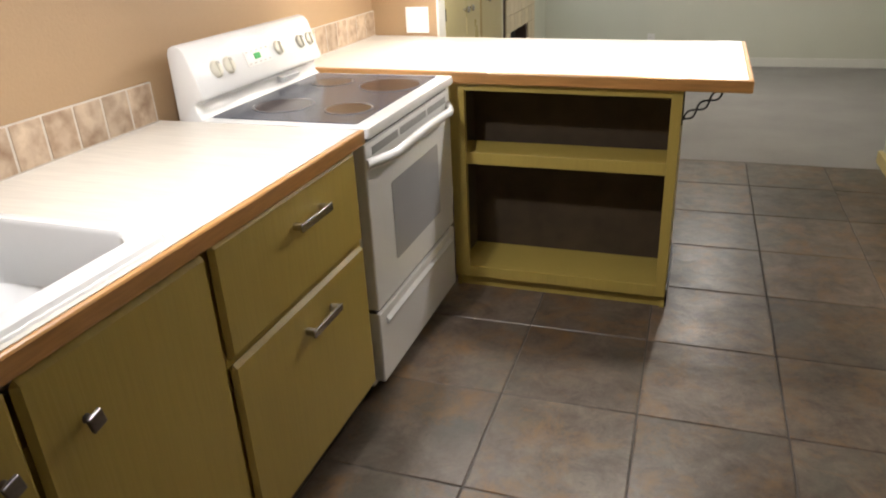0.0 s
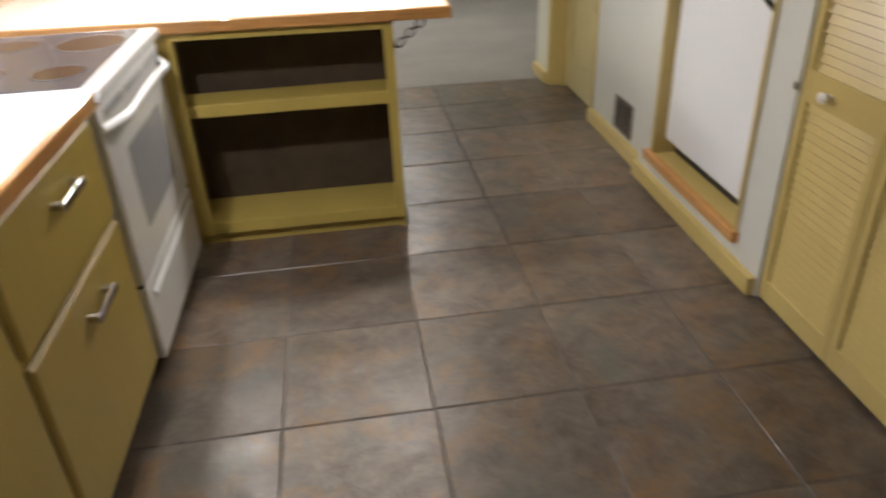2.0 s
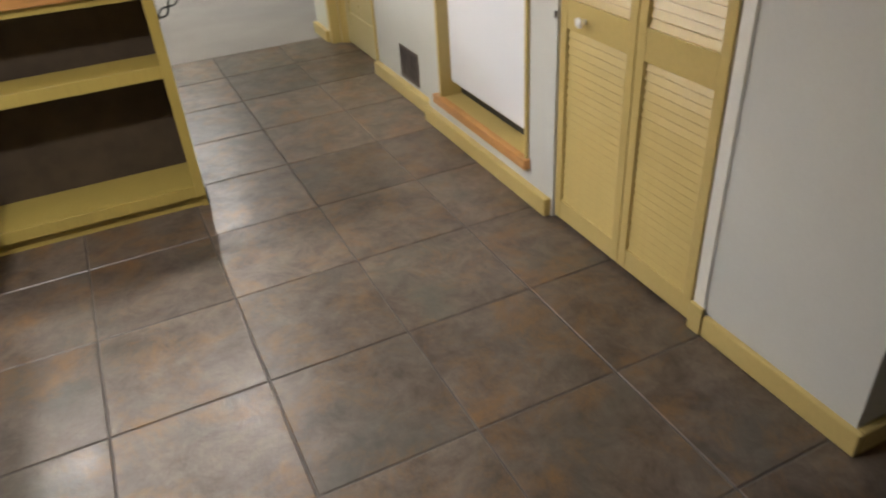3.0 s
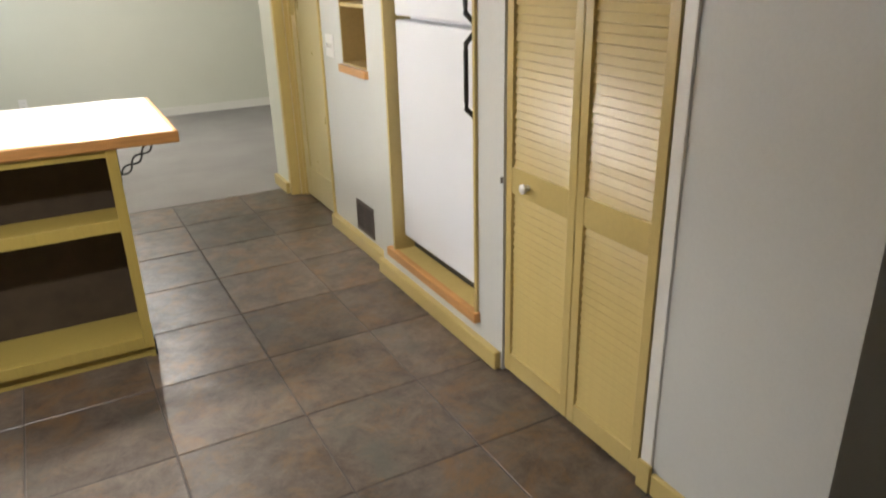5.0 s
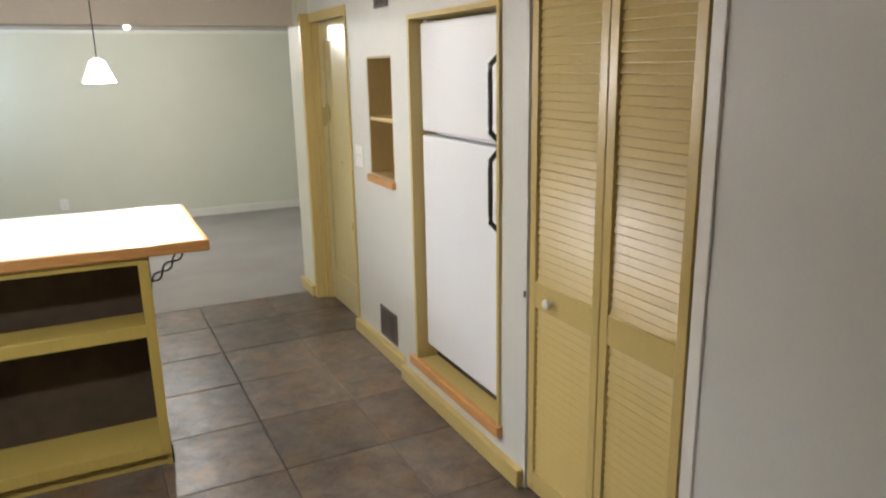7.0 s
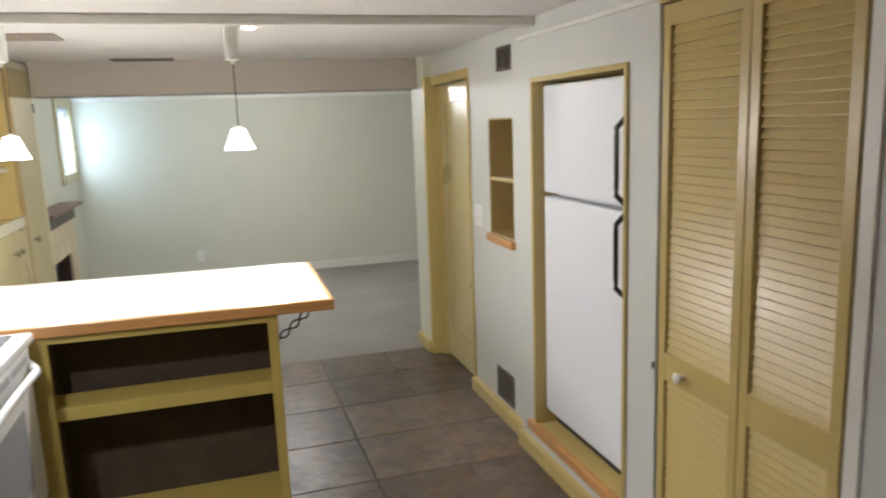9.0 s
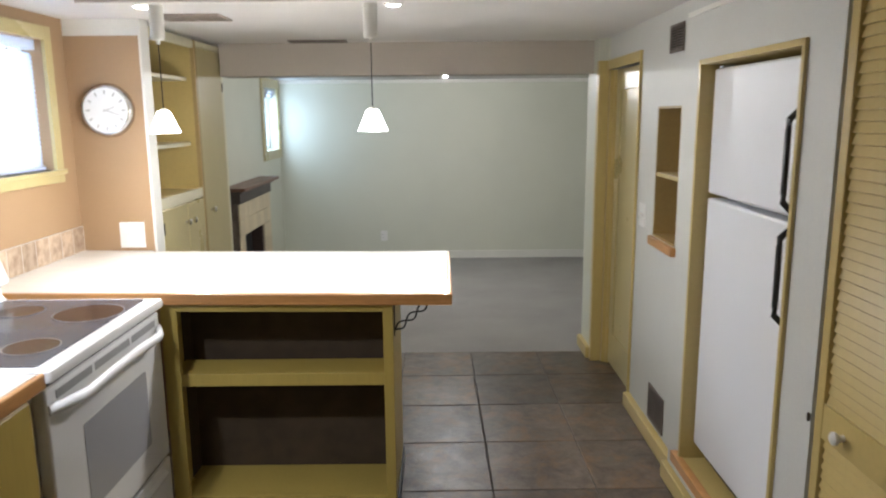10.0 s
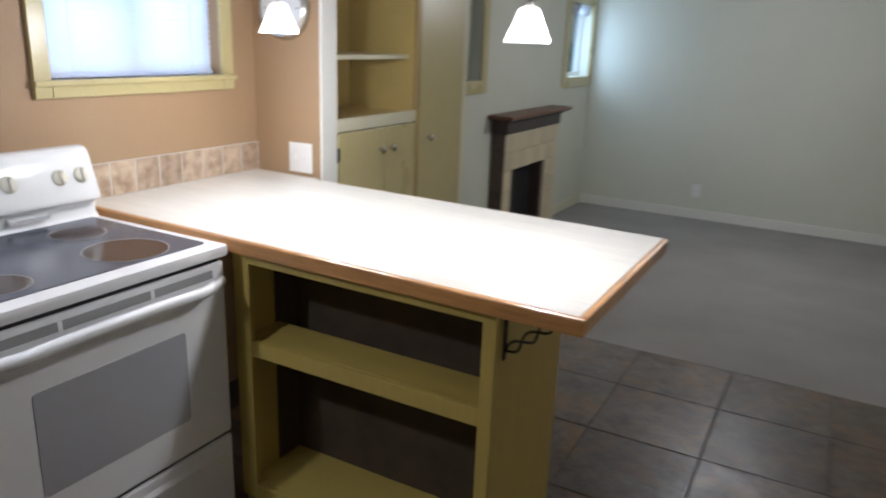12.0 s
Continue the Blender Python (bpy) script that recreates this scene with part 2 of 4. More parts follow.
def lathe(rows, seg=32, axis="z", at=(0, 0, 0)):
    """Turned shape from (radius, height) rows; closed where the radius is nothing."""
    bm = bmesh.new()
    rings = []
    for r, h in rows:
        ring = []
        for i in range(1 if r < 1e-6 else seg):
            a = 2 * math.pi * i / seg
            p = (r * math.cos(a), r * math.sin(a), h)
            p = {"z": p, "x": (p[2], p[0], p[1]), "y": (p[0], p[2], p[1])}[axis]
            ring.append(bm.verts.new(Vector(p) + Vector(at)))
        rings.append(ring)
    for a, b in zip(rings, rings[1:]):
        for i in range(seg):
            q = [a[i % len(a)], a[(i + 1) % len(a)], b[(i + 1) % len(b)], b[i % len(b)]]
            q = list(dict.fromkeys(q))
            if len(q) > 2:
                bm.faces.new(q)
    bmesh.ops.recalc_face_normals(bm, faces=bm.faces)
    return bm


def tube(points, radius, seg=8, flat=1.0):
    """A round bar that follows a line of points."""
    bm = bmesh.new()
    pts = [Vector(p) for p in points]
    rings = []
    for i, p in enumerate(pts):
        d = (pts[min(i + 1, len(pts) - 1)] - pts[max(i - 1, 0)]).normalized()
        u = d.cross(Vector((0, 0, 1)) if abs(d.z) < 0.9 else Vector((0, 1, 0))).normalized()
        w = d.cross(u)
        rings.append([bm.verts.new(p + radius * (math.cos(2 * math.pi * k / seg) * u + flat * math.sin(2 * math.pi * k / seg) * w)) for k in range(seg)])
    for a, b in zip(rings, rings[1:]):
        for k in range(seg):
            bm.faces.new((a[k], a[(k + 1) % seg], b[(k + 1) % seg], b[k]))
    bm.faces.new(rings[0][::-1])
    bm.faces.new(rings[-1])
    bmesh.ops.recalc_face_normals(bm, faces=bm.faces)
    return bm


def extrude_y(profile, y0, y1, bevel=0.0):
    """A closed (x, z) profile drawn out along y."""
    bm = bmesh.new()
    a = [bm.verts.new((x, y0, z)) for x, z in profile]
    b = [bm.verts.new((x, y1, z)) for x, z in profile]
    n = len(a)
    for i in range(n):
        bm.faces.new((a[i], a[(i + 1) % n], b[(i + 1) % n], b[i]))
    ends = [bm.faces.new(a[::-1]), bm.faces.new(b)]
    bmesh.ops.recalc_face_normals(bm, faces=bm.faces)
    if bevel:
        bmesh.ops.bevel(bm, geom=list({e for f in ends for e in f.edges}), offset=bevel, segments=2, affect="EDGES", profile=0.5)
    return bm


def finish(name, bm, mat, smooth=False):
    bmesh.ops.recalc_face_normals(bm, faces=bm.faces)
    me = bpy.data.meshes.new(name)
    bm.to_mesh(me)
    bm.free()
    me.materials.append(mat)
    if smooth:
        for p in me.polygons:
            p.use_smooth = True
        me.set_sharp_from_angle(angle=radians(40))
    return me


def part(name, bm, mat, parent, label="", smooth=False):
    ob = new(name, finish(name, bm, mat, smooth))
    ob.parent = parent
    return tagged(ob, label)


def thing(name, label, category, at=(0, 0, 0), group="", kind=""):
    ob = new(name)
    ob.location = at
    ob.empty_display_size = 0.1
    return tagged(ob, label, category, group, kind)


def solid(name, bm, mat, label, category, kind="", smooth=False, group=""):
    return tagged(new(name, finish(name, bm, mat, smooth)), label, category, group, kind)


def structure(name, bm, mat, label="", category=""):
    return solid(name, bm, mat, label or name.replace("_", " "), category or name.split("_")[0], "structure")


# ---------------------------------------------------------------- setting
W, E, N, NOOK, END = -1.213, 1.535, 8.50, 3.772, 4.945   # kitchen walls, far wall, partition, end of the kitchen
LW = -1.285                                              # living room's window wall
NEAR = 1.513                                             # wall beside the closet
PROUD = 1.497                                            # wall section round the fridge
TOP = 2.01
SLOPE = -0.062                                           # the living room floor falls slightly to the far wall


def wall_x(x0, x1, y0, y1, z0, z1, holes):
    """One closed mesh: a wall that runs along y, with its holes (y0, y1, z0, z1) cut through."""
    ys = sorted({y0, y1, *(v for q in holes for v in q[:2])})
    zs = sorted({z0, z1, *(v for q in holes for v in q[2:])})
    ny, nz = len(ys) - 1, len(zs) - 1

    def full(i, k):
        if not (0 <= i < ny and 0 <= k < nz):
            return False
        y, z = (ys[i] + ys[i + 1]) / 2, (zs[k] + zs[k + 1]) / 2
        return not any(a < y < b and c < z < d for a, b, c, d in holes)

    bm = bmesh.new()
    corner = functools.lru_cache(None)(lambda x, i, k: bm.verts.new((x, ys[i], zs[k])))
    for i in range(ny):
        for k in range(nz):
            if full(i, k):
                for x in (x0, x1):
                    bm.faces.new((corner(x, i, k), corner(x, i + 1, k), corner(x, i + 1, k + 1), corner(x, i, k + 1)))
                for di, dk, a, b in ((-1, 0, (i, k), (i, k + 1)), (1, 0, (i + 1, k), (i + 1, k + 1)), (0, -1, (i, k), (i + 1, k)), (0, 1, (i, k + 1), (i + 1, k + 1))):
                    if not full(i + di, k + dk):
                        bm.faces.new((corner(x0, *a), corner(x1, *a), corner(x1, *b), corner(x0, *b)))
    return bm


structure("wall_west_kitchen", wall_x(W - 0.16, W, -1.7, NOOK, 0, TOP, [(2.862, 3.578, 1.337, 1.90)]), BROWN_WALL, "tan painted kitchen wall with a window", "wall")
structure("wall_partition", boxes((W, -0.868, NOOK, NOOK + 0.095, 0, 1.935)), BROWN_WALL, "short tan painted partition wall at the counter's end", "wall")
structure("partition_head", boxes((W, -0.858, NOOK, NOOK + 0.095, 1.935, TOP)), WHITE, "white trim above the tan partition", "trim")
structure("partition_end", boxes((-0.868, -0.856, NOOK - 0.003, NOOK + 0.098, 0, TOP), bevel=0.003), WHITE, "white post trim at the partition's end", "trim")
structure("wall_west_living", wall_x(LW - 0.16, LW, 5.04, N, -0.15, TOP, [(5.47, 6.05, 1.235, 1.86), (7.795, 8.39, 1.21, 1.86)]), GREEN_WALL, "pale sage living room wall with two small windows", "wall")
structure("wall_west_cabinet_back", boxes((LW - 0.16, LW, NOOK + 0.1, 5.04, 0, TOP)), GREEN_WALL, "wall behind the built-in cabinets", "wall")
structure("wall_north", boxes((LW - 0.16, 3.2, N, N + 0.15, -0.15, TOP)), GREEN_WALL, "pale sage far wall of the living room", "wall")
structure("wall_east_living", boxes((3.05, 3.2, 5.0, N, -0.15, TOP)), GREEN_WALL, "pale sage side wall of the living room", "wall")
structure("wall_east_back", boxes((2.45, 3.2, -1.85, 4.9, 0, TOP)), GREY_WALL, "plain grey back wall of the closet range", "wall")
structure("wall_south", boxes((W - 0.16, 2.45, -1.85, -1.7, 0, TOP)), GREY_WALL, "plain grey kitchen wall", "wall")
structure("wall_east_end", boxes((NEAR, 2.45, 0.836, 0.936, 0, TOP)), GREY_WALL, "grey wall return at the corner", "wall")
structure("wall_east_near", boxes((NEAR, E + 0.10, 0.936, 1.372, 0, TOP), (NEAR, E + 0.10, 1.372, 2.14, 1.935, TOP)), GREY_WALL, "grey painted wall beside the louvred closet", "wall")
structure("wall_east_fridge", wall_x(PROUD, PROUD + 0.12, 2.14, 3.255, 0, TOP, [(2.325, 3.100, 0.150, 1.745)]), GREY_WALL, "grey painted wall round the fridge recess", "wall")
structure("wall_east_niche", wall_x(E, E + 0.10, 3.255, 4.06, 0, TOP, [(3.42, 3.755, 0.985, 1.595)]), GREY_WALL, "grey painted wall with a shelf niche", "wall")
structure("wall_east_door", boxes((E, E + 0.10, 4.06, 4.75, 1.835, TOP)), GREY_WALL, "grey painted wall above the door", "wall")
structure("wall_east_stub", boxes((1.478, 3.05, 4.804, 5.10, 0, TOP), (E, E + 0.10, 4.75, 4.804, 0, TOP), bevel=0.0), GREEN_WALL, "pale wall end beside the opening", "wall")
structure("beam", boxes((-0.85, 3.05, END, 5.15, 1.812, TOP)), BEAM, "taupe painted ceiling beam between kitchen and living room", "beam")
structure("ceiling", boxes((W - 0.2, 3.2, -1.9, 5.0, TOP, 2.12)), CEIL, "white textured kitchen ceiling", "ceiling")
structure("ceiling_living", boxes((LW - 0.2, 3.2, 5.0, N + 0.1, 1.955, 2.12)), CEIL, "white living room ceiling", "ceiling")
structure("crown_north", boxes((LW, 3.05, N - 0.035, N, 1.918, 1.955), bevel=0.006), WHITE, "white crown moulding on the far wall", "trim")
structure("ceiling_batten", boxes((-0.80, PROUD, 3.06, 3.12, 1.972, TOP), bevel=0.006), WHITE, "white batten across the kitchen ceiling", "trim")
structure("wall_trim_east", boxes((PROUD - 0.010, PROUD, 2.14, 3.255, 1.925, 1.945), bevel=0.003), WHITE, "narrow painted strip high on the wall", "trim")
structure("floor", boxes((W - 0.1, 2.6, -1.8, 4.975, -0.12, -0.003)), GROUT, "grouted bed of the slate tile floor", "floor")
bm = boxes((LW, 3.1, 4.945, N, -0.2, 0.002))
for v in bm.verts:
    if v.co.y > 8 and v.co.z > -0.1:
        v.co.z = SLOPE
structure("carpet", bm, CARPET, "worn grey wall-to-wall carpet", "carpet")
bm = bmesh.new()
ring = [[bm.verts.new((x, y, 1.0)) for x, y in ((a, c), (b, c), (b, d), (a, d))] for a, b, c, d in ((-400, 400, -400, 400), (LW - 0.165, 3.205, -1.855, N + 0.155))]
for k in range(4):
    bm.faces.new((ring[0][k], ring[0][(k + 1) % 4], ring[1][(k + 1) % 4], ring[1][k]))
structure("ground", bm, GRASS, "grass outside the basement windows", "ground")


def baseboard(name, x0, x1, y0, y1, h=0.075, mat=YELLOW):
    structure(name, boxes((x0, x1, y0, y1, -0.07 if y0 > 7 else 0, h), bevel=0.005), mat, "low painted baseboard", "baseboard")


baseboard("baseboard_near", NEAR - 0.018, NEAR, 0.812, 1.335)
baseboard("baseboard_return", NEAR + 0.001, 2.45, 0.812, 0.836)
baseboard("baseboard_fridge", PROUD - 0.030, PROUD, 2.150, 3.262)
baseboard("baseboard_niche", E - 0.036, E, 3.262, 4.045)
baseboard("baseboard_north", LW, 3.05, N - 0.015, N, 0.026, WHITE)
baseboard("baseboard_living", LW, LW + 0.015, 7.40, N - 0.015, 0.030, CREAM)
baseboard("baseboard_stub", 1.448, 1.478, 4.806, 5.10)


# ---------------------------------------------------------------- windows
def window(name, x, y0, y1, z0, z1, case, mat, mullion=True, stool=0.0):
    """A window in a wall along y whose room face is at x: casing, reveal, sashes and panes."""
    win = thing(name, "basement window with a painted casing", "window", kind="structure")
    c = case
    for n, d in (("casing", (x, x + 0.018, y0 - c, y0, z0 - c, z1 + c)), ("casing", (x, x + 0.018, y1, y1 + c, z0 - c, z1 + c)),
                 ("casing", (x, x + 0.018, y0, y1, z1, z1 + c)), ("apron", (x, x + 0.018, y0, y1, z0 - c, z0))):
        part(n, boxes(d, bevel=0.003), mat, win)
    if stool:
        part("window_sill", boxes((x - 0.1, x + stool, y0 - c - 0.004, y1 + c + 0.004, z0 - 0.020, z0), bevel=0.004), mat, win)
    fx = x - 0.085
    for d in ((fx - 0.04, fx, y0, y0 + 0.035, z0, z1), (fx - 0.04, fx, y1 - 0.035, y1, z0, z1), (fx - 0.04, fx, y0 + 0.035, y1 - 0.035, z0, z0 + 0.035),
              (fx - 0.04, fx, y0 + 0.035, y1 - 0.035, z1 - 0.035, z1)):
        part("window_frame", boxes(d, bevel=0.003), WHITE, win, "white sash frame")
    mid = (y0 + y1) / 2
    if mullion:
        part("mullion", boxes((fx - 0.04, fx + 0.004, mid - 0.022, mid + 0.022, z0 + 0.035, z1 - 0.035), bevel=0.003), WHITE, win)
    for a, b in ((y0 + 0.035, mid - 0.022), (mid + 0.022, y1 - 0.035)) if mullion else ((y0 + 0.035, y1 - 0.035),):
        p = part("pane", boxes((fx - 0.024, fx - 0.020, a, b, z0 + 0.035, z1 - 0.035)), GLASS, win, "clear glass pane")
        p.visible_shadow = False
    return win


window("window_kitchen", W, 2.862, 3.578, 1.337, 1.90, 0.058, KHAKI, True, 0.032)
window("window_living_north", LW, 7.795, 8.39, 1.21, 1.86, 0.095, KHAKI, False)
window("window_living_south", LW, 5.47, 6.05, 1.235, 1.86, 0.088, KHAKI, True)

val = thing("window_blind", "white roller blind drawn up at the top of the small window", "blind", (LW - 0.035, 8.0925, 1.855))
part("roller", tube([(0, -0.285, -0.028), (0, 0.285, -0.028)], 0.022, 14), BLIND, val, smooth=True)
part("fabric_edge", boxes((-0.002, 0.002, -0.28, 0.28, -0.085, -0.045)), BLIND, val)
part("bottom_bar", boxes((-0.006, 0.006, -0.28, 0.28, -0.095, -0.085), bevel=0.002), BLIND, val)
blind = thing("window_blind", "white slatted blind lowered in the kitchen window", "blind", (W - 0.045, 3.220, 1.3385))
part("headrail", boxes((-0.02, 0.02, -0.355, 0.355, 0.518, 0.560), bevel=0.003), BLIND, blind)
part("bottom_rail", boxes((-0.015, 0.015, -0.354, 0.354, 0.0, 0.014), bevel=0.003), BLIND, blind)
slat_mesh = finish("slat", boxes((-0.012, 0.012, -0.354, 0.354, -0.0006, 0.0006)), BLIND)
for i in range(24):
    s = new("slat", slat_mesh)
    s.parent = blind
    s.matrix_basis = pose(0, 0, 0.027 + i * 0.0203, 0, 66, 0)
for y in (-0.25, 0.25):
    part("cord", tube([(0.013, y, 0.01), (0.013, y, 0.52)], 0.0012, 5), BLIND, blind)


# ---------------------------------------------------------------- counters and base cabinets
EDGE, DECK = 0.876, 0.917


def slab(x0, x1, y0, y1, z0, z1, hole=None):
    """A flat slab, with a rectangular hole through it where one is given."""
    if not hole:
        return boxes((x0, x1, y0, y1, z0, z1))
    a, b, c, d = hole
    bm = bmesh.new()
    outer, inner = (((p, q), (r, q), (r, t), (p, t)) for p, r, q, t in ((x0, x1, y0, y1), (a, b, c, d)))
    rings = [[bm.verts.new((x, y, z)) for x, y in ring] for ring in (outer, inner) for z in (z0, z1)]
    for lo, hi in ((0, 1), (2, 3), (0, 2), (1, 3)):
        for k in range(4):
            bm.faces.new((rings[lo][k], rings[lo][(k + 1) % 4], rings[hi][(k + 1) % 4], rings[hi][k]))
    return bm


def edged_top(name, label, top, edges):
    ob = thing(name, label, "countertop")
    part("laminate_top", top, LAMINATE, ob, "pale cream wood-grain laminate")
    for d in edges:
        part("edge_band", boxes(d, bevel=0.006), OAK, ob, "honey oak edge band")
    return ob


SX0, SX1, SY0, SY1 = -1.085, -0.575, 0.50, 1.300          # hole for the sink
CF = -0.508                                              # front edge of the long counter
edged_top("long_countertop", "cream laminate countertop with an honey oak edge",
          slab(W + 0.001, CF - 0.016, -1.6, 2.108, EDGE, DECK, (SX0, SX1, SY0, SY1)),
          [(CF - 0.016, CF, -1.6, 2.120, EDGE - 0.003, DECK + 0.001)])
PX, PY0, PY1 = 0.557, 2.908, 3.745
RISE = 0.0165                                            # the peninsula top stands this much higher at the wall
peninsula = edged_top("peninsula_countertop", "cream laminate peninsula top with a honey oak edge",
                      slab(W + 0.001 - PX, -0.018, PY0 + 0.018, PY1, EDGE, DECK),
                      [(W + 0.001 - PX, 0, PY0, PY0 + 0.018, EDGE - 0.003, DECK + 0.001), (-0.018, 0, PY0 + 0.018, PY1, EDGE - 0.003, DECK + 0.001)])
part("end_strip", boxes((W + 0.001 - PX, -0.875 - PX, PY1, NOOK - 0.004, EDGE, DECK)), LAMINATE, peninsula, "pale cream wood-grain laminate")
tilt = math.atan2(RISE, PX - W)
peninsula.matrix_world = pose(PX - EDGE * math.sin(tilt), 0, 0, 0, math.degrees(tilt), 0)


def rounded(x0, x1, y0, y1, r, z, n=6):
    pts = []
    for cx, cy, a in ((x1 - r, y1 - r, 0), (x0 + r, y1 - r, 90), (x0 + r, y0 + r, 180), (x1 - r, y0 + r, 270)):
        for k in range(n + 1):
            t = radians(a + 90 * k / n)
            pts.append((cx + r * math.cos(t), cy + r * math.sin(t), z))
    return pts


def loft(loops, cap=True):
    bm = bmesh.new()
    rings = [[bm.verts.new(p) for p in l] for l in loops]
    n = len(rings[0])
    for a, b in zip(rings, rings[1:]):
        for i in range(n):
            bm.faces.new((a[i], a[(i + 1) % n], b[(i + 1) % n], b[i]))
    if cap:
        bm.faces.new(rings[-1])
    return bm


sink = thing("kitchen_sink", "white enamel drop-in kitchen sink set in the countertop", "sink")
RX0, RX1, RY0, RY1 = -1.115, -0.545, 0.475, 1.325
part("basin", loft([rounded(RX0 + 0.01, RX1 - 0.01, RY0 + 0.01, RY1 - 0.01, 0.035, 0.9185), rounded(RX0, RX1, RY0, RY1, 0.04, 0.9185), rounded(RX0 + 0.004, RX1 - 0.004, RY0 + 0.004, RY1 - 0.004, 0.04, 0.930),
                    rounded(RX0 + 0.012, RX1 - 0.012, RY0 + 0.012, RY1 - 0.012, 0.04, 0.934), rounded(RX0 + 0.11, RX1 - 0.045, RY0 + 0.035, RY1 - 0.035, 0.05, 0.934),
                    rounded(RX0 + 0.118, RX1 - 0.053, RY0 + 0.043, RY1 - 0.043, 0.05, 0.926), rounded(RX0 + 0.135, RX1 - 0.07, RY0 + 0.06, RY1 - 0.06, 0.06, 0.80),
                    rounded(RX0 + 0.175, RX1 - 0.11, RY0 + 0.10, RY1 - 0.10, 0.05, 0.765)]), ENAMEL, sink, smooth=True)
part("caulk", tube([(RX1 + 0.001 + random.uniform(0, 0.004), RY0 + 0.03 + 0.012 * k, 0.9175) for k in range(66)], 0.0048, 6), PLASTIC, sink, "ragged white caulk bead", True)
part("drain", lathe([(0, 0.767), (0.04, 0.767), (0.043, 0.770), (0.03, 0.768), (0, 0.766)], 24, at=(-0.85, 0.9, 0)), CHROME, sink, "metal drain ring")


def bar_pull(parent, x, y, z, length=0.160):
    pull = part("handle", boxes((x + 0.024, x + 0.032, y - length / 2, y + length / 2, z - 0.0105, z + 0.0105), bevel=0.002), CHROME, parent, "brushed nickel bar pull")
    for s in (-1, 1):
        part("handle_post", boxes((x, x + 0.025, y + s * (length / 2 - 0.014) - 0.008, y + s * (length / 2 - 0.014) + 0.008, z - 0.008, z + 0.008), bevel=0.001), CHROME, pull)


def square_knob(parent, x, y, z, s=0.016):
    k = part("knob", lathe([(0.009, 0), (0.006, 0.006), (0.006, 0.018), (0, 0.018)], 16, "x", (x, y, z)), DARK_METAL, parent, "square metal knob, dark reflection in its colour")
    bm = boxes((0.017, 0.026, -s, s, -s, s), bevel=0.003)
    bm.transform(pose(x, y, z, 12, 0, 0))
    part("knob_face", bm, DARK_METAL, k)


DF = -0.520                                              # plane of the drawer and door fronts


def base_cabinet(name, label, y0, y1, fronts):
    cab = thing(name, label, "cabinet", (0, 0, 0), "base cabinets along the wall")
    part("body", boxes((W + 0.02, DF - 0.022, y0, y1, 0.09, 0.74 if "sink" in name else EDGE - 0.004)), OLIVE, cab)
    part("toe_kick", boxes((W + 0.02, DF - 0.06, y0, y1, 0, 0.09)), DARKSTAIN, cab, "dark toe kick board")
    for kind, a, b, c, d, where in fronts:
        f = part(kind, box(bmesh.new(), DF - 0.021, DF, a, b, c, d, bevel=0.011, seg=1), OLIVE, cab)
        if kind == "drawer":
            bar_pull(f, DF, where[0], where[1])
        else:
            square_knob(f, DF, where[0], where[1])
    return cab


base_cabinet("drawer_cabinet", "olive painted drawer cabinet with nickel pulls", 1.380, 2.085,
             [("drawer", 1.390, 2.068, 0.592, 0.868, (1.772, 0.785)), ("drawer", 1.390, 2.068, 0.085, 0.578, (1.764, 0.492))])
base_cabinet("sink_cabinet", "olive painted two-door sink cabinet with square metal knobs", 0.42, 1.378,
             [("door", 0.910, 1.374, 0.085, 0.862, (1.010, 0.728)), ("door", 0.430, 0.900, 0.085, 0.862, (0.848, 0.728))])
base_cabinet("end_cabinet", "olive painted base cabinet beside the sink", -1.6, 0.418,
             [("door", -0.50, 0.410, 0.085, 0.862, (0.32, 0.73)), ("door", -1.59, -0.51, 0.085, 0.862, (-0.60, 0.73))])

# peninsula shelf unit
pen = thing("peninsula_shelf_unit", "olive painted open shelf unit under the peninsula top", "shelf unit")
UX0, UX1, UF, UB = -0.530, 0.335, 2.932, 3.420
part("side_panel", boxes((UX1 - 0.018, UX1, UF + 0.02, UB, 0.0, EDGE - 0.003)), OLIVE, pen)
part("side_panel", boxes((UX0, UX0 + 0.018, UF + 0.02, UB, 0.0, EDGE + 0.005)), OLIVE, pen)
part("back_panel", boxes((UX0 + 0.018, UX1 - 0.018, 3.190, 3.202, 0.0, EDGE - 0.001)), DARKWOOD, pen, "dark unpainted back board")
part("end_back", boxes((UX0 + 0.018, UX1 - 0.018, UB - 0.014, UB, 0.0, EDGE - 0.003)), OLIVE, pen)
part("stile", boxes((UX0, -0.470, UF, UF + 0.02, 0.055, EDGE + 0.005), bevel=0.002), OLIVE, pen)
part("stile", boxes((0.297, UX1, UF, UF + 0.02, 0.055, EDGE - 0.003), bevel=0.002), OLIVE, pen)
bm = boxes((-0.470, 0.297, UF, UF + 0.02, 0.846, EDGE - 0.003))
for v in bm.verts:
    if v.co.x < 0:
        v.co.z += 0.007
part("top_rail", bm, OLIVE, pen)
part("shelf", boxes((UX0 + 0.019, UX1 - 0.019, UF + 0.021, 3.100, 0.587, 0.607)), OLIVE, pen)
part("shelf_edge", boxes((-0.470, 0.297, UF + 0.001, UF + 0.021, 0.558, 0.607), bevel=0.002), OLIVE, pen)
part("bottom_shelf", boxes((UX0 + 0.019, UX1 - 0.019, UF + 0.021, 3.189, 0.084, 0.104)), OLIVE, pen)
part("bottom_rail", boxes((-0.470, 0.297, UF + 0.001, UF + 0.021, 0.055, 0.104), bevel=0.002), OLIVE, pen)
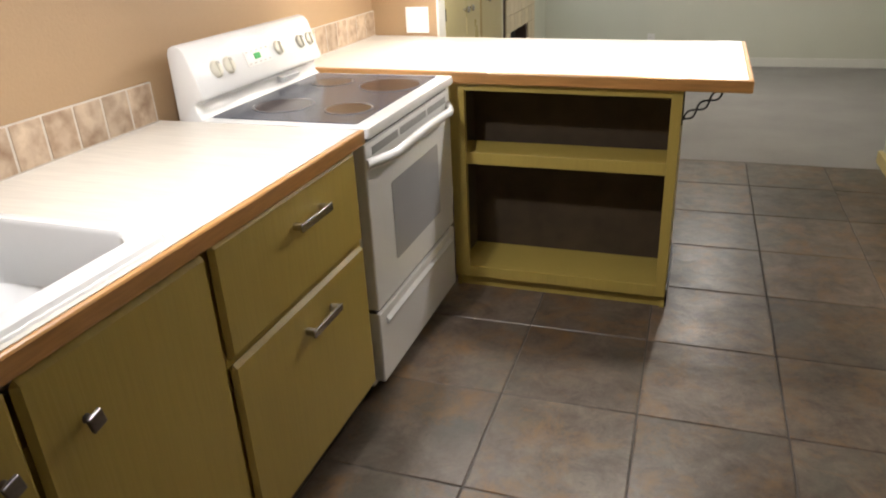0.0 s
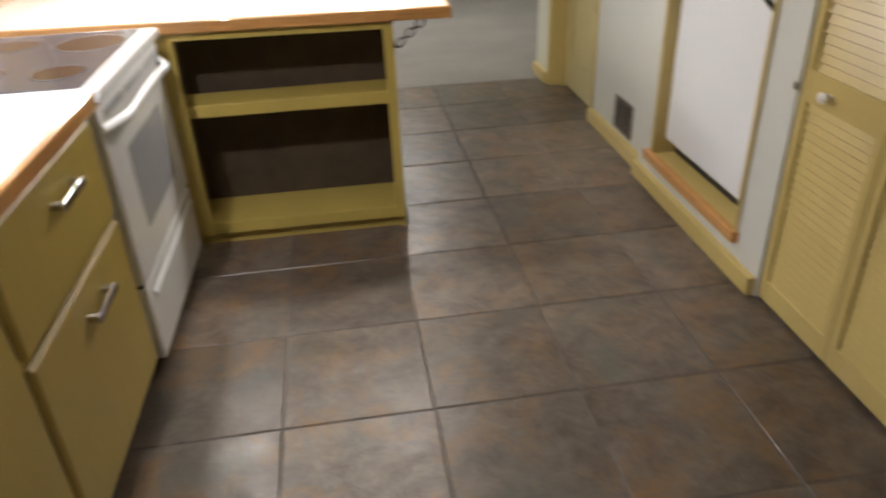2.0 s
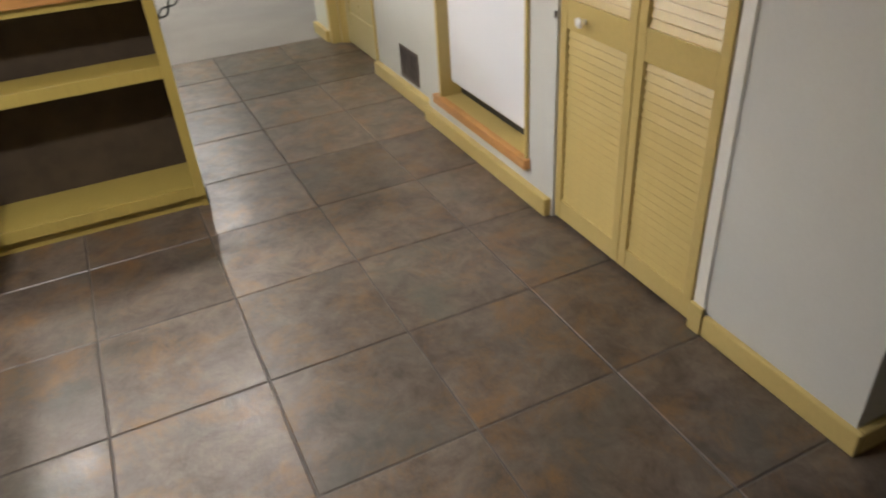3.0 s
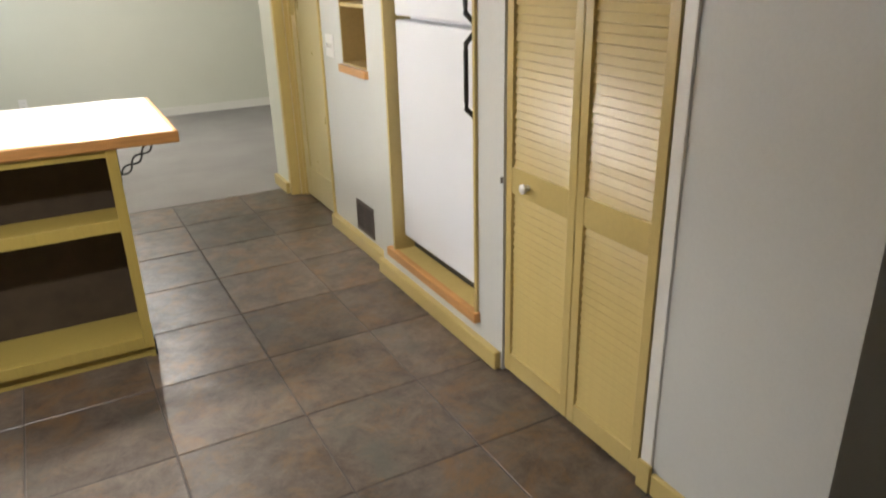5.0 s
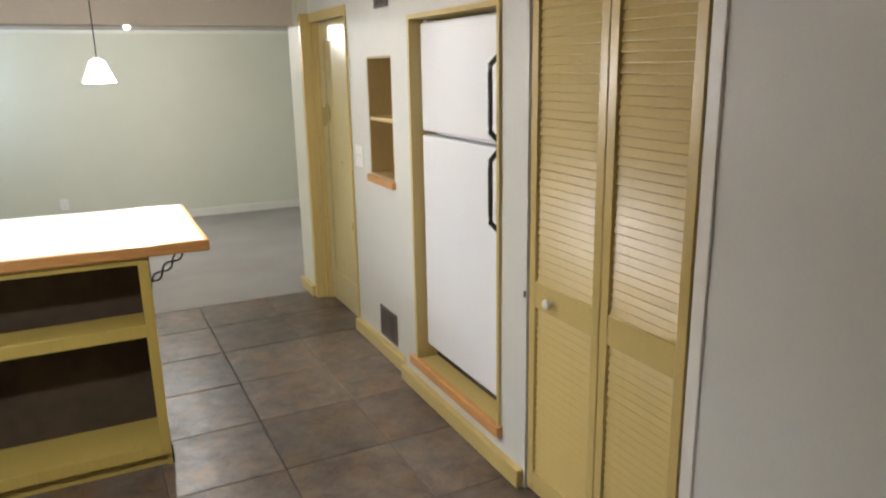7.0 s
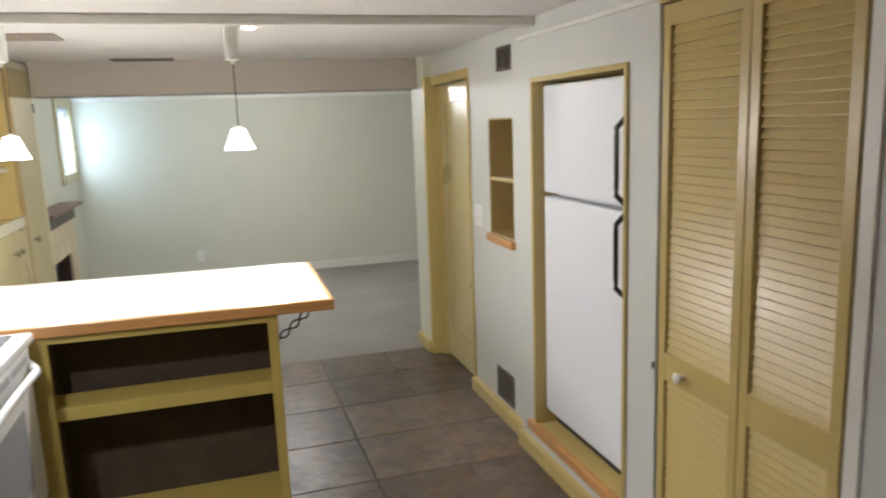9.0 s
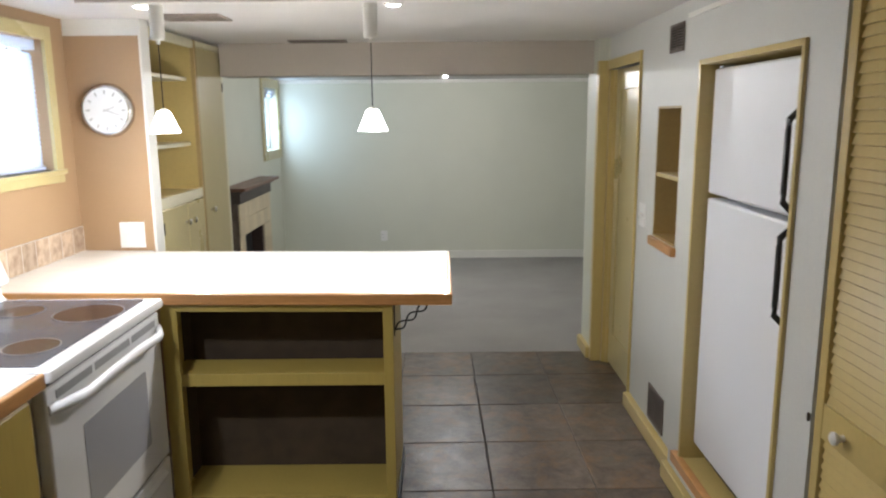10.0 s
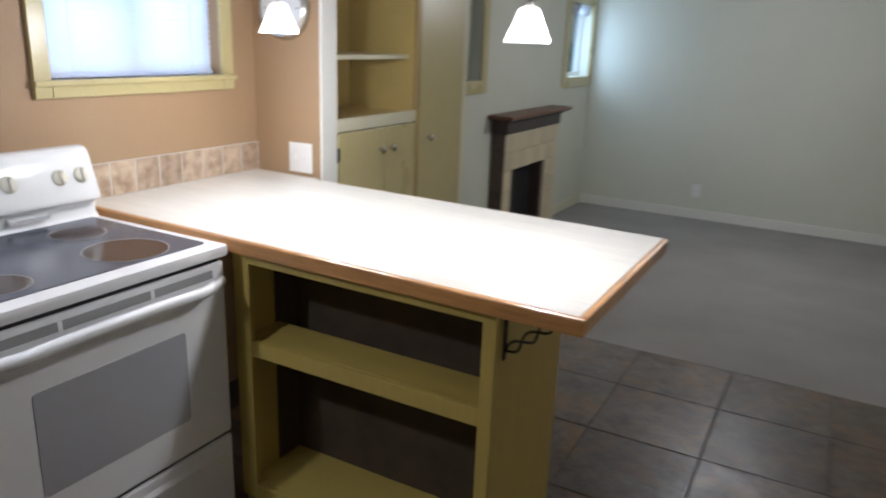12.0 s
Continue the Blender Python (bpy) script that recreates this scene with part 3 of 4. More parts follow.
part("toe_kick", boxes((UX0 + 0.018, UX1 - 0.018, UF + 0.032, UF + 0.048, 0.0, 0.0835)), OLIVE, pen)
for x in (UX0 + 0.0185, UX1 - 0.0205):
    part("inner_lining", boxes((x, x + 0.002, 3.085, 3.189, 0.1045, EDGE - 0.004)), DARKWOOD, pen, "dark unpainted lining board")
part("base_strip", boxes((UX1 + 0.0005, UX1 + 0.008, UF + 0.03, UB, 0.0, 0.075), bevel=0.002), BLACK, pen, "black rubber base strip")

brk = thing("shelf_bracket", "twisted black wrought iron bracket under the counter overhang", "bracket", (UX1 + 0.0005, 2.985, 0.872))
part("wall_strap", boxes((0, 0.004, -0.009, 0.009, -0.135, 0), bevel=0.001), IRON, brk)
part("top_strap", boxes((0.004, 0.150, -0.009, 0.009, -0.004, 0), bevel=0.001), IRON, brk)
for ph in (0, math.pi):
    a, b = Vector((0.006, 0, -0.112)), Vector((0.128, 0, -0.008))
    d, nrm = (b - a), Vector((b.z - a.z, 0, -(b.x - a.x))).normalized()
    part("twisted_bar", tube([a + d * (k / 40) + nrm * 0.013 * math.sin(ph + 3 * math.pi * k / 40) + Vector((0, 0.004 * math.cos(ph + 3 * math.pi * k / 40), 0)) for k in range(41)], 0.0036, 8), IRON, brk, smooth=True)


# ---------------------------------------------------------------- cooker
stove = thing("electric_range", "white freestanding electric range with a black glass hob", "stove")
Y0, Y1, FX = 2.116, 2.886, -0.515
part("body", boxes((W + 0.05, FX - 0.042, Y0, Y1, 0.02, 0.890), bevel=0.004), ENAMEL, stove)
for x in (W + 0.08, FX - 0.09):
    for y in (Y0 + 0.05, Y1 - 0.05):
        part("foot", lathe([(0.016, 0), (0.016, 0.02), (0, 0.02)], 12, at=(x, y, 0)), BLACK, stove)
part("hob_frame", loft([rounded(W + 0.10, FX + 0.018, Y0, Y1, 0.012, 0.888), rounded(W + 0.10, FX + 0.022, Y0 - 0.002, Y1 + 0.002, 0.014, 0.900), rounded(W + 0.10, FX + 0.018, Y0, Y1, 0.014, 0.917),
                        rounded(W + 0.15, FX - 0.028, Y0 + 0.03, Y1 - 0.03, 0.012, 0.920)]), ENAMEL, stove, "white enamel hob frame", True)
part("hob_glass", loft([rounded(W + 0.165, FX - 0.033, Y0 + 0.035, Y1 - 0.035, 0.012, 0.919), rounded(W + 0.165, FX - 0.033, Y0 + 0.035, Y1 - 0.035, 0.012, 0.9225)]), BLACKGLASS, stove, "black ceramic hob glass")
for x, y, r in ((-0.662, 2.675, 0.112), (-0.905, 2.700, 0.078), (-0.655, 2.320, 0.078), (-0.895, 2.330, 0.100)):
    b = part("burner", lathe([(r - 0.006, 0.9228), (r - 0.006, 0.9236), (0, 0.9236)], 48, at=(x, y, 0)), BURNER, stove, "dark red burner zone")
    part("burner_ring", lathe([(r - 0.005, 0.9228), (r - 0.005, 0.9240), (r, 0.9240), (r, 0.9228)], 48, at=(x, y, 0)), RING, b)
SW = W + 0.055                                           # back of the control panel, off the wall
part("backguard", extrude_y([(SW + 0.012, 0.90), (SW + 0.012, 1.118), (SW + 0.020, 1.136), (SW + 0.036, 1.143), (SW + 0.060, 1.138), (SW + 0.075, 1.122), (SW + 0.118, 0.992), (SW + 0.114, 0.980),
                             (SW + 0.092, 0.974), (SW + 0.082, 0.962), (SW + 0.086, 0.935), (SW + 0.10, 0.921), (SW + 0.10, 0.90)], Y0 + 0.002, Y1 - 0.002, 0.006), ENAMEL, stove, "white control panel with rounded top", True)
panel = Vector((0.043, 0, -0.130)).normalized()


def on_panel(y, up):
    """A point on the sloping control panel, up metres from its lower edge."""
    q = Vector((SW + 0.118, y, 0.992)) - panel * up
    return Matrix.Translation(q) @ Vector((0.130, 0, 0.043)).to_track_quat("Z", "Y").to_matrix().to_4x4()


for y, up, r in ((2.232, 0.066, 0.021), (2.300, 0.066, 0.021), (2.610, 0.072, 0.020), (2.765, 0.070, 0.019), (2.835, 0.070, 0.019)):
    bm = lathe([(0, 0.0005), (r * 1.30, 0.0005), (r * 1.30, 0.003), (r * 1.18, 0.008), (r * 1.02, 0.010), (0, 0.011)], 28)
    bm.transform(on_panel(y, up))
    k = part("knob", bm, KNOB, stove, "cream control knob", True)
    bm = boxes((-0.0045, 0.0045, -r * 1.05, r * 1.05, 0.009, 0.019), bevel=0.003)
    bm.transform(on_panel(y, up))
    part("knob_grip", bm, KNOB, k)
    bm = boxes((-0.0012, 0.0012, r * 0.5, r * 1.0, 0.0188, 0.0196))
    bm.transform(on_panel(y, up))
    part("pointer", bm, RING, k)
bm = boxes((-0.078, 0.078, -0.027, 0.027, 0.0, 0.0022), bevel=0.0008)
bm.transform(on_panel(2.475, 0.066))
part("button_panel", bm, PLASTIC, stove)
bm = boxes((-0.019, 0.019, -0.010, 0.010, 0.0, 0.0036), bevel=0.0008)
bm.transform(on_panel(2.468, 0.068))
part("clock_display", bm, GREEN, stove, "green lit clock display")
for i in range(10):
    bm = boxes((-0.006, 0.006, -0.002, 0.002, 0, 0.003))
    bm.transform(on_panel(2.415 + 0.03 * (i % 5), 0.047 if i < 5 else 0.087))
    part("button", bm, CLOCKGREY, stove)
part("oven_vent", extrude_y([(SW + 0.080, 0.938), (SW + 0.106, 0.942), (SW + 0.112, 0.956), (SW + 0.080, 0.962)], 2.595, 2.715, 0.003), ENAMEL, stove)
door = part("oven_door", boxes((FX - 0.040, FX, Y0 + 0.004, Y1 - 0.004, 0.318, 0.868), bevel=0.006), ENAMEL, stove)
part("oven_window", loft([[(FX + 0.0005, y, z) for y, z, _ in rounded(2.288, 2.728, 0.427, 0.698, 0.012, 0)], [(FX + 0.002, y, z) for y, z, _ in rounded(2.288, 2.728, 0.427, 0.698, 0.012, 0)]]), GREYGLASS, door, "grey speckled oven window")
part("oven_vent_slot", boxes((FX - 0.03, FX - 0.006, Y0 + 0.02, Y1 - 0.02, 0.8685, 0.8795)), BLACK, door)
part("handle", tube([(FX - 0.002 + 0.050 * min(1, math.sin(math.pi * k / 24) * 2.2), Y0 + 0.012 + (Y1 - Y0 - 0.024) * k / 24, 0.808 + 0.010 * math.sin(math.pi * k / 24)) for k in range(25)], 0.013, 12, 1.25), ENAMEL, door, "bowed white oven handle", True)
part("vent_strip", boxes((FX + 0.0005, FX + 0.003, Y0 + 0.05, Y1 - 0.05, 0.826, 0.850), bevel=0.001), VENTGREY, door, "grey slotted vent strip")
for f in (1 / 3, 2 / 3):
    part("vent_divider", boxes((FX + 0.0005, FX + 0.0045, Y0 + (Y1 - Y0) * f - 0.006, Y0 + (Y1 - Y0) * f + 0.006, 0.825, 0.851), bevel=0.001), ENAMEL, door)
drawer = part("storage_drawer", boxes((FX - 0.040, FX, Y0 + 0.004, Y1 - 0.004, 0.045, 0.305), bevel=0.006), ENAMEL, stove)
part("drawer_lip", extrude_y([(FX - 0.001, 0.245), (FX + 0.010, 0.250), (FX + 0.012, 0.262), (FX - 0.001, 0.275)], Y0 + 0.05, Y1 - 0.05, 0.003), ENAMEL, drawer)
# Black strip stands in for the shadow between oven door and drawer.
part("gap_shadow_strip", boxes((FX - 0.038, FX - 0.012, Y0 + 0.006, Y1 - 0.006, 0.305, 0.318)), BLACK, stove)


# ---------------------------------------------------------------- fridge in its recess
rec = thing("fridge_recess", "mustard painted recess lining with an oak front sill", "recess", kind="structure")
part("jamb", boxes((PROUD - 0.012, 2.30, 3.084, 3.103, 0.150, 1.757), bevel=0.002), YELLOW, rec)
part("jamb", boxes((PROUD - 0.012, 2.30, 2.313, 2.330, 0.150, 1.757), bevel=0.002), YELLOW, rec)
part("head", boxes((PROUD - 0.012, 2.30, 2.330, 3.084, 1.738, 1.757), bevel=0.002), YELLOW, rec)
part("platform", boxes((PROUD + 0.004, 2.30, 2.330, 3.084, 0.150, 0.172)), YELLOW, rec)
part("sill_edge", boxes((PROUD - 0.028, PROUD + 0.004, 2.303, 3.150, 0.132, 0.176), bevel=0.004), OAK, rec, "oak front sill")
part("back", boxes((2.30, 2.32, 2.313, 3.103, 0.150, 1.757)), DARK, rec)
fr = thing("refrigerator", "white top-freezer refrigerator with black handles", "refrigerator")
FF = 1.535
part("cabinet", boxes((FF + 0.072, 2.25, 2.368, 3.072, 0.1725, 1.708), bevel=0.004), FRIDGE, fr)
part("grille", boxes((FF + 0.05, FF + 0.071, 2.372, 3.07, 0.180, 0.222)), BLACK, fr)
for nm, z0, z1 in (("freezer_door", 1.262, 1.722), ("fridge_door", 0.245, 1.245)):
    d = part(nm, boxes((FF, FF + 0.066, 2.364, 3.076, z0, z1), bevel=0.010), FRIDGE, fr)
    part("gasket", boxes((FF + 0.066, FF + 0.0715, 2.374, 3.066, z0 + 0.008, z1 - 0.008)), BLACK, d)
    a, b = (1.272, 1.575) if z0 > 1 else (0.935, 1.235)
    x = FF - 0.031
    part("handle", tube([(FF + 0.002, 2.404, a), (x, 2.406, a + 0.034), (x, 2.406, a + 0.06), (x, 2.406, b - 0.06), (x, 2.406, b - 0.034), (FF + 0.002, 2.404, b)], 0.0088, 10, 1.1), BLACK, d, "black plastic bar handle", True)
part("lower_trim", boxes((FF - 0.002, FF + 0.004, 2.365, 2.371, 0.60, 0.92)), BLACK, fr)
part("hinge_cover", boxes((FF + 0.01, FF + 0.06, 3.02, 3.06, 1.7225, 1.732), bevel=0.003), FRIDGE, fr)


# ---------------------------------------------------------------- closet with bifold louvred doors
cl = thing("closet_frame", "narrow mustard closet casing beside pale trim", "door frame", kind="structure")
part("head", boxes((1.490, 1.56, 1.392, 2.138, 1.912, 1.935), bevel=0.002), YELLOW, cl)
part("side_trim", boxes((1.505, 1.56, 1.347, 1.391, 0.0, 1.935), bevel=0.004), WHITE, cl, "pale grey-white side trim")
part("plinth_block", boxes((1.491, 1.5045, 1.338, 1.390, 0.0, 0.095), bevel=0.003), YELLOW, cl)
part("catch", boxes((1.489, 1.4965, 2.143, 2.151, 0.752, 0.776), bevel=0.002), DARK_METAL, cl, "small dark door catch")
# Closet sides carry the darkness of the closed closet in their colour.
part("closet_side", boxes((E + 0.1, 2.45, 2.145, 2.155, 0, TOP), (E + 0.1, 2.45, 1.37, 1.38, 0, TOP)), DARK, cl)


def bifold(y0, y1, knob):
    d = thing("bifold_louvre_door", "mustard painted wooden louvred bifold door leaf, closed" if not knob else "mustard painted wooden louvred bifold leaf with a white knob", "door", (1.500, y0, 0.018), "bifold closet doors")
    w, t, h, st = y1 - y0, 0.030, 1.888, 0.036
    for a in (0, w - st):
        part("stile", boxes((0, t, a, a + st, 0, h), bevel=0.0025), YELLOW, d)
    for z0, z1 in ((0, 0.075), (0.712, 0.806), (h - 0.062, h)):
        part("rail", boxes((0.001, t - 0.001, st, w - st, z0, z1), bevel=0.001), YELLOW, d)
    for name, z0, z1 in (("lower_louvre", 0.075, 0.712), ("upper_louvre", 0.806, h - 0.062)):
        lp = new(name)
        lp.parent = d
        n = round((z1 - z0) / 0.0275)
        me = finish("slat", boxes((-0.0158, 0.0158, st - 0.002, w - st + 0.002, -0.0034, 0.0034), bevel=0.0024), YELLOW)
        for i in range(n):
            s = new("slat", me)
            s.parent = lp
            s.matrix_basis = pose(0.015, 0, z0 + (i + 0.5) * (z1 - z0) / n, 0, -71 + random.uniform(-1.5, 1.5), 0)
    if knob:
        part("knob", lathe([(0.009, 0), (0.007, -0.008), (0.010, -0.013), (0.0165, -0.020), (0.0165, -0.027), (0.010, -0.032), (0, -0.033)], 24, "x", (0, w - 0.136, 0.756)), PLASTIC, d, "white round knob", True)
    return d


bifold(1.746, 2.129, True)
bifold(1.394, 1.742, False)


# ---------------------------------------------------------------- niche, registers, switch, door
ni = thing("wall_niche", "mustard lined wall niche with one shelf and an oak sill", "niche", kind="structure")
part("lining", boxes((E + 0.002, 1.80, 3.4205, 3.430, 0.986, 1.5945), (E + 0.002, 1.80, 3.745, 3.7545, 0.986, 1.5945), (E + 0.002, 1.80, 3.430, 3.745, 1.585, 1.5945), (E + 0.002, 1.80, 3.430, 3.745, 0.986, 0.995), (1.80, 1.81, 3.4205, 3.7545, 0.986, 1.5945)), NICHE, ni)
part("shelf", boxes((E + 0.004, 1.799, 3.4305, 3.7445, 1.272, 1.290), bevel=0.002), YELLOW, ni)
part("sill", boxes((E - 0.022, E + 0.002, 3.408, 3.767, 0.945, 0.985), bevel=0.004), OAK, ni, "oak sill")


def register(name, label, m, w, h, slats, metal=None):
    """A louvred metal grille in the xy plane, facing +z, before the pose m."""
    r = thing(name, label, "vent")
    r.matrix_world = m
    f, metal = 0.014, metal or REGISTER
    part("backing", boxes((-w / 2 + f, w / 2 - f, -h / 2 + f, h / 2 - f, 0.0005, 0.0015)), DARK, r)
    for d in ((-w / 2, w / 2, -h / 2, -h / 2 + f, 0, 0.007), (-w / 2, w / 2, h / 2 - f, h / 2, 0, 0.007), (-w / 2, -w / 2 + f, -h / 2 + f, h / 2 - f, 0, 0.007), (w / 2 - f, w / 2, -h / 2 + f, h / 2 - f, 0, 0.007)):
        part("frame", boxes(d, bevel=0.0015), metal, r)
    part("divider", boxes((-0.005, 0.005, -h / 2 + f, h / 2 - f, 0.0015, 0.0065)), metal, r)
    for i in range(slats):
        y = -h / 2 + f + (i + 0.5) * (h - 2 * f) / slats
        part("slat", boxes((-w / 2 + f, w / 2 - f, y - 0.0022, y + 0.0022, 0.0015, 0.0055)), metal, r)
    return r


EAST = Matrix(((0, 0, -1, 0), (-1, 0, 0, 0), (0, 1, 0, 0), (0, 0, 0, 1)))   # faces -x, its width along y
register("floor_level_register", "brown metal return air grille low on the wall", Matrix.Translation((E - 0.0005, 3.572, 0.178)) @ EAST, 0.235, 0.175, 12)
register("high_wall_register", "brown metal grille high on the wall", Matrix.Translation((E - 0.0005, 3.515, 1.878)) @ EAST, 0.180, 0.118, 8)
DOWN = Matrix.Rotation(math.pi, 4, "X")
register("ceiling_register", "brown metal register in the ceiling beside the beam", Matrix.Translation((-0.215, 4.835, TOP - 0.0005)) @ DOWN, 0.35, 0.12, 7)
register("ceiling_register", "taupe metal register in the ceiling near the partition", Matrix.Translation((-0.60, 3.74, TOP - 0.0005)) @ DOWN, 0.30, 0.22, 16, TAUPE)


def plate(name, label, m, w, h, gangs, outlet=False):
    p = thing(name, label, "outlet" if outlet else "light switch")
    p.matrix_world = m
    part("cover_plate", boxes((-w / 2, w / 2, -h / 2, h / 2, 0, 0.006), bevel=0.002), PLASTIC, p)
    for i in range(gangs):
        x = (i - (gangs - 1) / 2) * 0.046
        if outlet:
            for s in (-1, 1):
                o = part("socket", boxes((x - 0.016, x + 0.016, s * 0.020 - 0.014, s * 0.020 + 0.014, 0.006, 0.008), bevel=0.001), PLASTIC, p)
                part("slot", boxes((x - 0.008, x - 0.006, s * 0.020 - 0.005, s * 0.020 + 0.005, 0.008, 0.0085), (x + 0.006, x + 0.008, s * 0.020 - 0.005, s * 0.020 + 0.005, 0.008, 0.0085)), BLACK, o)
        else:
            part("toggle", boxes((x - 0.005, x + 0.005, -0.010, 0.013, 0.006, 0.017), bevel=0.002), PLASTIC, p)
    return p


plate("light_switch", "white double toggle switch plate on the grey wall", Matrix.Translation((E - 0.0005, 3.925, 1.062)) @ EAST, 0.115, 0.118, 2)
SOUTH = Matrix.Rotation(math.pi / 2, 4, "X")
plate("wall_outlet", "white outlet and switch plate above the peninsula counter", Matrix.Translation((-0.970, NOOK - 0.0005, 1.008)) @ SOUTH, 0.120, 0.124, 2)
plate("wall_outlet", "small white outlet low on the far living room wall", Matrix.Translation((-0.14, N - 0.0005, 0.205)) @ SOUTH, 0.075, 0.118, 1, True)

dr = thing("door_1", "mustard painted panelled door, closed", "door", kind="structure")
part("casing", boxes((E - 0.014, E, 4.045, 4.062, 0, 1.875), bevel=0.003), YELLOW, dr)
part("casing", boxes((1.468, E, 4.752, 4.802, 0, 1.875), bevel=0.004), YELLOW, dr)
part("casing", boxes((E - 0.014, E, 4.062, 4.752, 1.820, 1.875), bevel=0.003), YELLOW, dr)
part("jamb", boxes((E, 1.64, 4.735, 4.7515, 0, 1.82)), YELLOW, dr)
part("door_stop", boxes((1.560, 1.582, 4.720, 4.735, 0, 1.82)), YELLOW, dr)
leaf = part("leaf", boxes((1.584, 1.622, 4.066, 4.734, 0.012, 1.818), bevel=0.002), KHAKI, dr)
for d in ((1.574, 1.584, 4.066, 4.166, 0.012, 1.818), (1.574, 1.584, 4.634, 4.734, 0.012, 1.818), (1.574, 1.584, 4.166, 4.634, 1.70, 1.818), (1.574, 1.584, 4.166, 4.634, 0.012, 0.215)):
    part("frame_board", boxes(d, bevel=0.003), KHAKI, leaf)


# ---------------------------------------------------------------- pendants and ceiling lamps
for px in (-0.555, 0.256):
    p = thing("pendant_lamp", "lit white glass pendant lamp on a thin cord", "lamp", (px, 3.19, TOP), "pendant lamps over the peninsula")
    part("canopy", lathe([(0, 0), (0.027, 0), (0.027, -0.150), (0.022, -0.157), (0.008, -0.160), (0.008, -0.172), (0, -0.172)], 24), WHITE, p, "white ceiling cylinder", True)
    part("cord", tube([(0, 0, -0.172), (0, 0, -0.415)], 0.0022, 6), BLACK, p)
    part("socket", lathe([(0, -0.412), (0.010, -0.412), (0.016, -0.424), (0.016, -0.434), (0, -0.434)], 20), WHITE, p, smooth=True)
    part("shade", lathe([(0.015, -0.423), (0.024, -0.4245), (0.027, -0.430), (0.0415, -0.466), (0.0575, -0.502), (0.058, -0.506), (0.0555, -0.506), (0.039, -0.466), (0.0245, -0.432), (0.015, -0.428)], 32), SHADE, p, "glowing white glass bell shade", True)
    part("bulb", lathe([(0, -0.434), (0.012, -0.436), (0.020, -0.462), (0.019, -0.478), (0.010, -0.490), (0, -0.492)], 20), BULB, p, smooth=True)


def ceiling_spot(x, y, z, r, label):
    s = thing("ceiling_spotlight", label, "lamp", (x, y, z))
    part("trim_ring", lathe([(r + 0.014, 0), (r + 0.014, -0.006), (r + 0.004, -0.012), (r, -0.010), (r, 0), (r + 0.014, 0)], 32), WHITE, s, smooth=True)
    part("lens", lathe([(0, -0.001), (r - 0.001, -0.001), (r - 0.004, -0.014), (0, -0.020)], 32), DISC, s, "glowing lamp face", True)


ceiling_spot(-0.66, 3.36, TOP, 0.045, "small lit ceiling spotlight over the counter")
ceiling_spot(0.335, 3.36, TOP, 0.030, "small lit ceiling spotlight beside a pendant")
dl = thing("ceiling_light", "small lit round lamp on the living room ceiling", "lamp", (0.57, 6.64, 1.955))
part("base", lathe([(0, 0), (0.055, 0), (0.055, -0.012), (0.030, -0.026), (0, -0.026)], 28), WHITE, dl, smooth=True)
part("bulb", lathe([(0, -0.026), (0.016, -0.028), (0.030, -0.045), (0.030, -0.058), (0.018, -0.072), (0, -0.076)], 24), BULB, dl, "glowing round bulb", True)
ceiling_spot(-0.52, 1.46, TOP, 0.050, "round lit downlight in the ceiling over the sink")


# ---------------------------------------------------------------- wall clock
ck = thing("wall_clock", "round white wall clock with a polished rim", "clock", (-1.030, NOOK - 0.001, 1.598))
part("case", lathe([(0, 0), (0.122, 0), (0.124, -0.008), (0.121, -0.020), (0.115, -0.034), (0.109, -0.038), (0.104, -0.036), (0.103, -0.030), (0, -0.030)], 48, "y"), CHROME, ck, "polished metal rim", True)
part("dial", lathe([(0, -0.0305), (0.103, -0.0305), (0.103, -0.0325), (0, -0.0325)], 48, "y"), PLASTIC, ck)
for i in range(12):
    bm = boxes((-0.004, 0.004, -0.0340, -0.0326, 0.074, 0.092))
    bm.transform(Matrix.Rotation(2 * math.pi * i / 12, 4, "Y"))
    part("hour_mark", bm, CLOCKGREY, ck)
for ang, ln in ((70, 0.045), (110, 0.07)):
    bm = boxes((-0.002, 0.002, -0.0355, -0.0342, -0.01, ln))
    bm.transform(Matrix.Rotation(radians(ang), 4, "Y"))
    part("clock_hand", bm, CLOCKGREY, ck)


# ---------------------------------------------------------------- built-in cabinets
CX = -0.862
bc = thing("built_in_bookcase", "built-in open bookcase over two cupboard doors", "bookcase")
A, B, BK = 3.872, 4.520, LW + 0.02
part("face_frame", boxes((CX - 0.02, CX, A, 3.877, 0.05, 1.99), (CX - 0.02, CX, 3.877, B, 1.112, 1.165), (CX - 0.02, CX, 3.877, B, 1.945, 1.99)), CREAM, bc, "cream painted face frame")
part("face_stile", boxes((CX - 0.02, CX + 0.004, 4.505, 4.535, 0.05, 1.99), bevel=0.002), NICHE, bc, "bare ochre stile edge")
part("side", boxes((BK, CX - 0.0205, A, A + 0.016, 0.05, 1.99)), YELLOW, bc)
part("side", boxes((BK, CX - 0.0205, 4.507, 4.523, 0.05, 1.99)), YELLOW, bc)
part("back", boxes((BK - 0.012, BK, A, 4.523, 0.05, 1.99)), YELLOW, bc)
for z in (1.405, 1.765):
    part("shelf", boxes((BK, CX - 0.05, A + 0.016, 4.507, z, z + 0.020), bevel=0.002), CREAM, bc)
part("bottom_shelf", boxes((BK, CX - 0.0205, A + 0.016, 4.507, 1.140, 1.158)), YELLOW, bc)
part("plinth", boxes((BK, CX - 0.04, A, 4.523, 0, 0.05)), CREAM, bc)
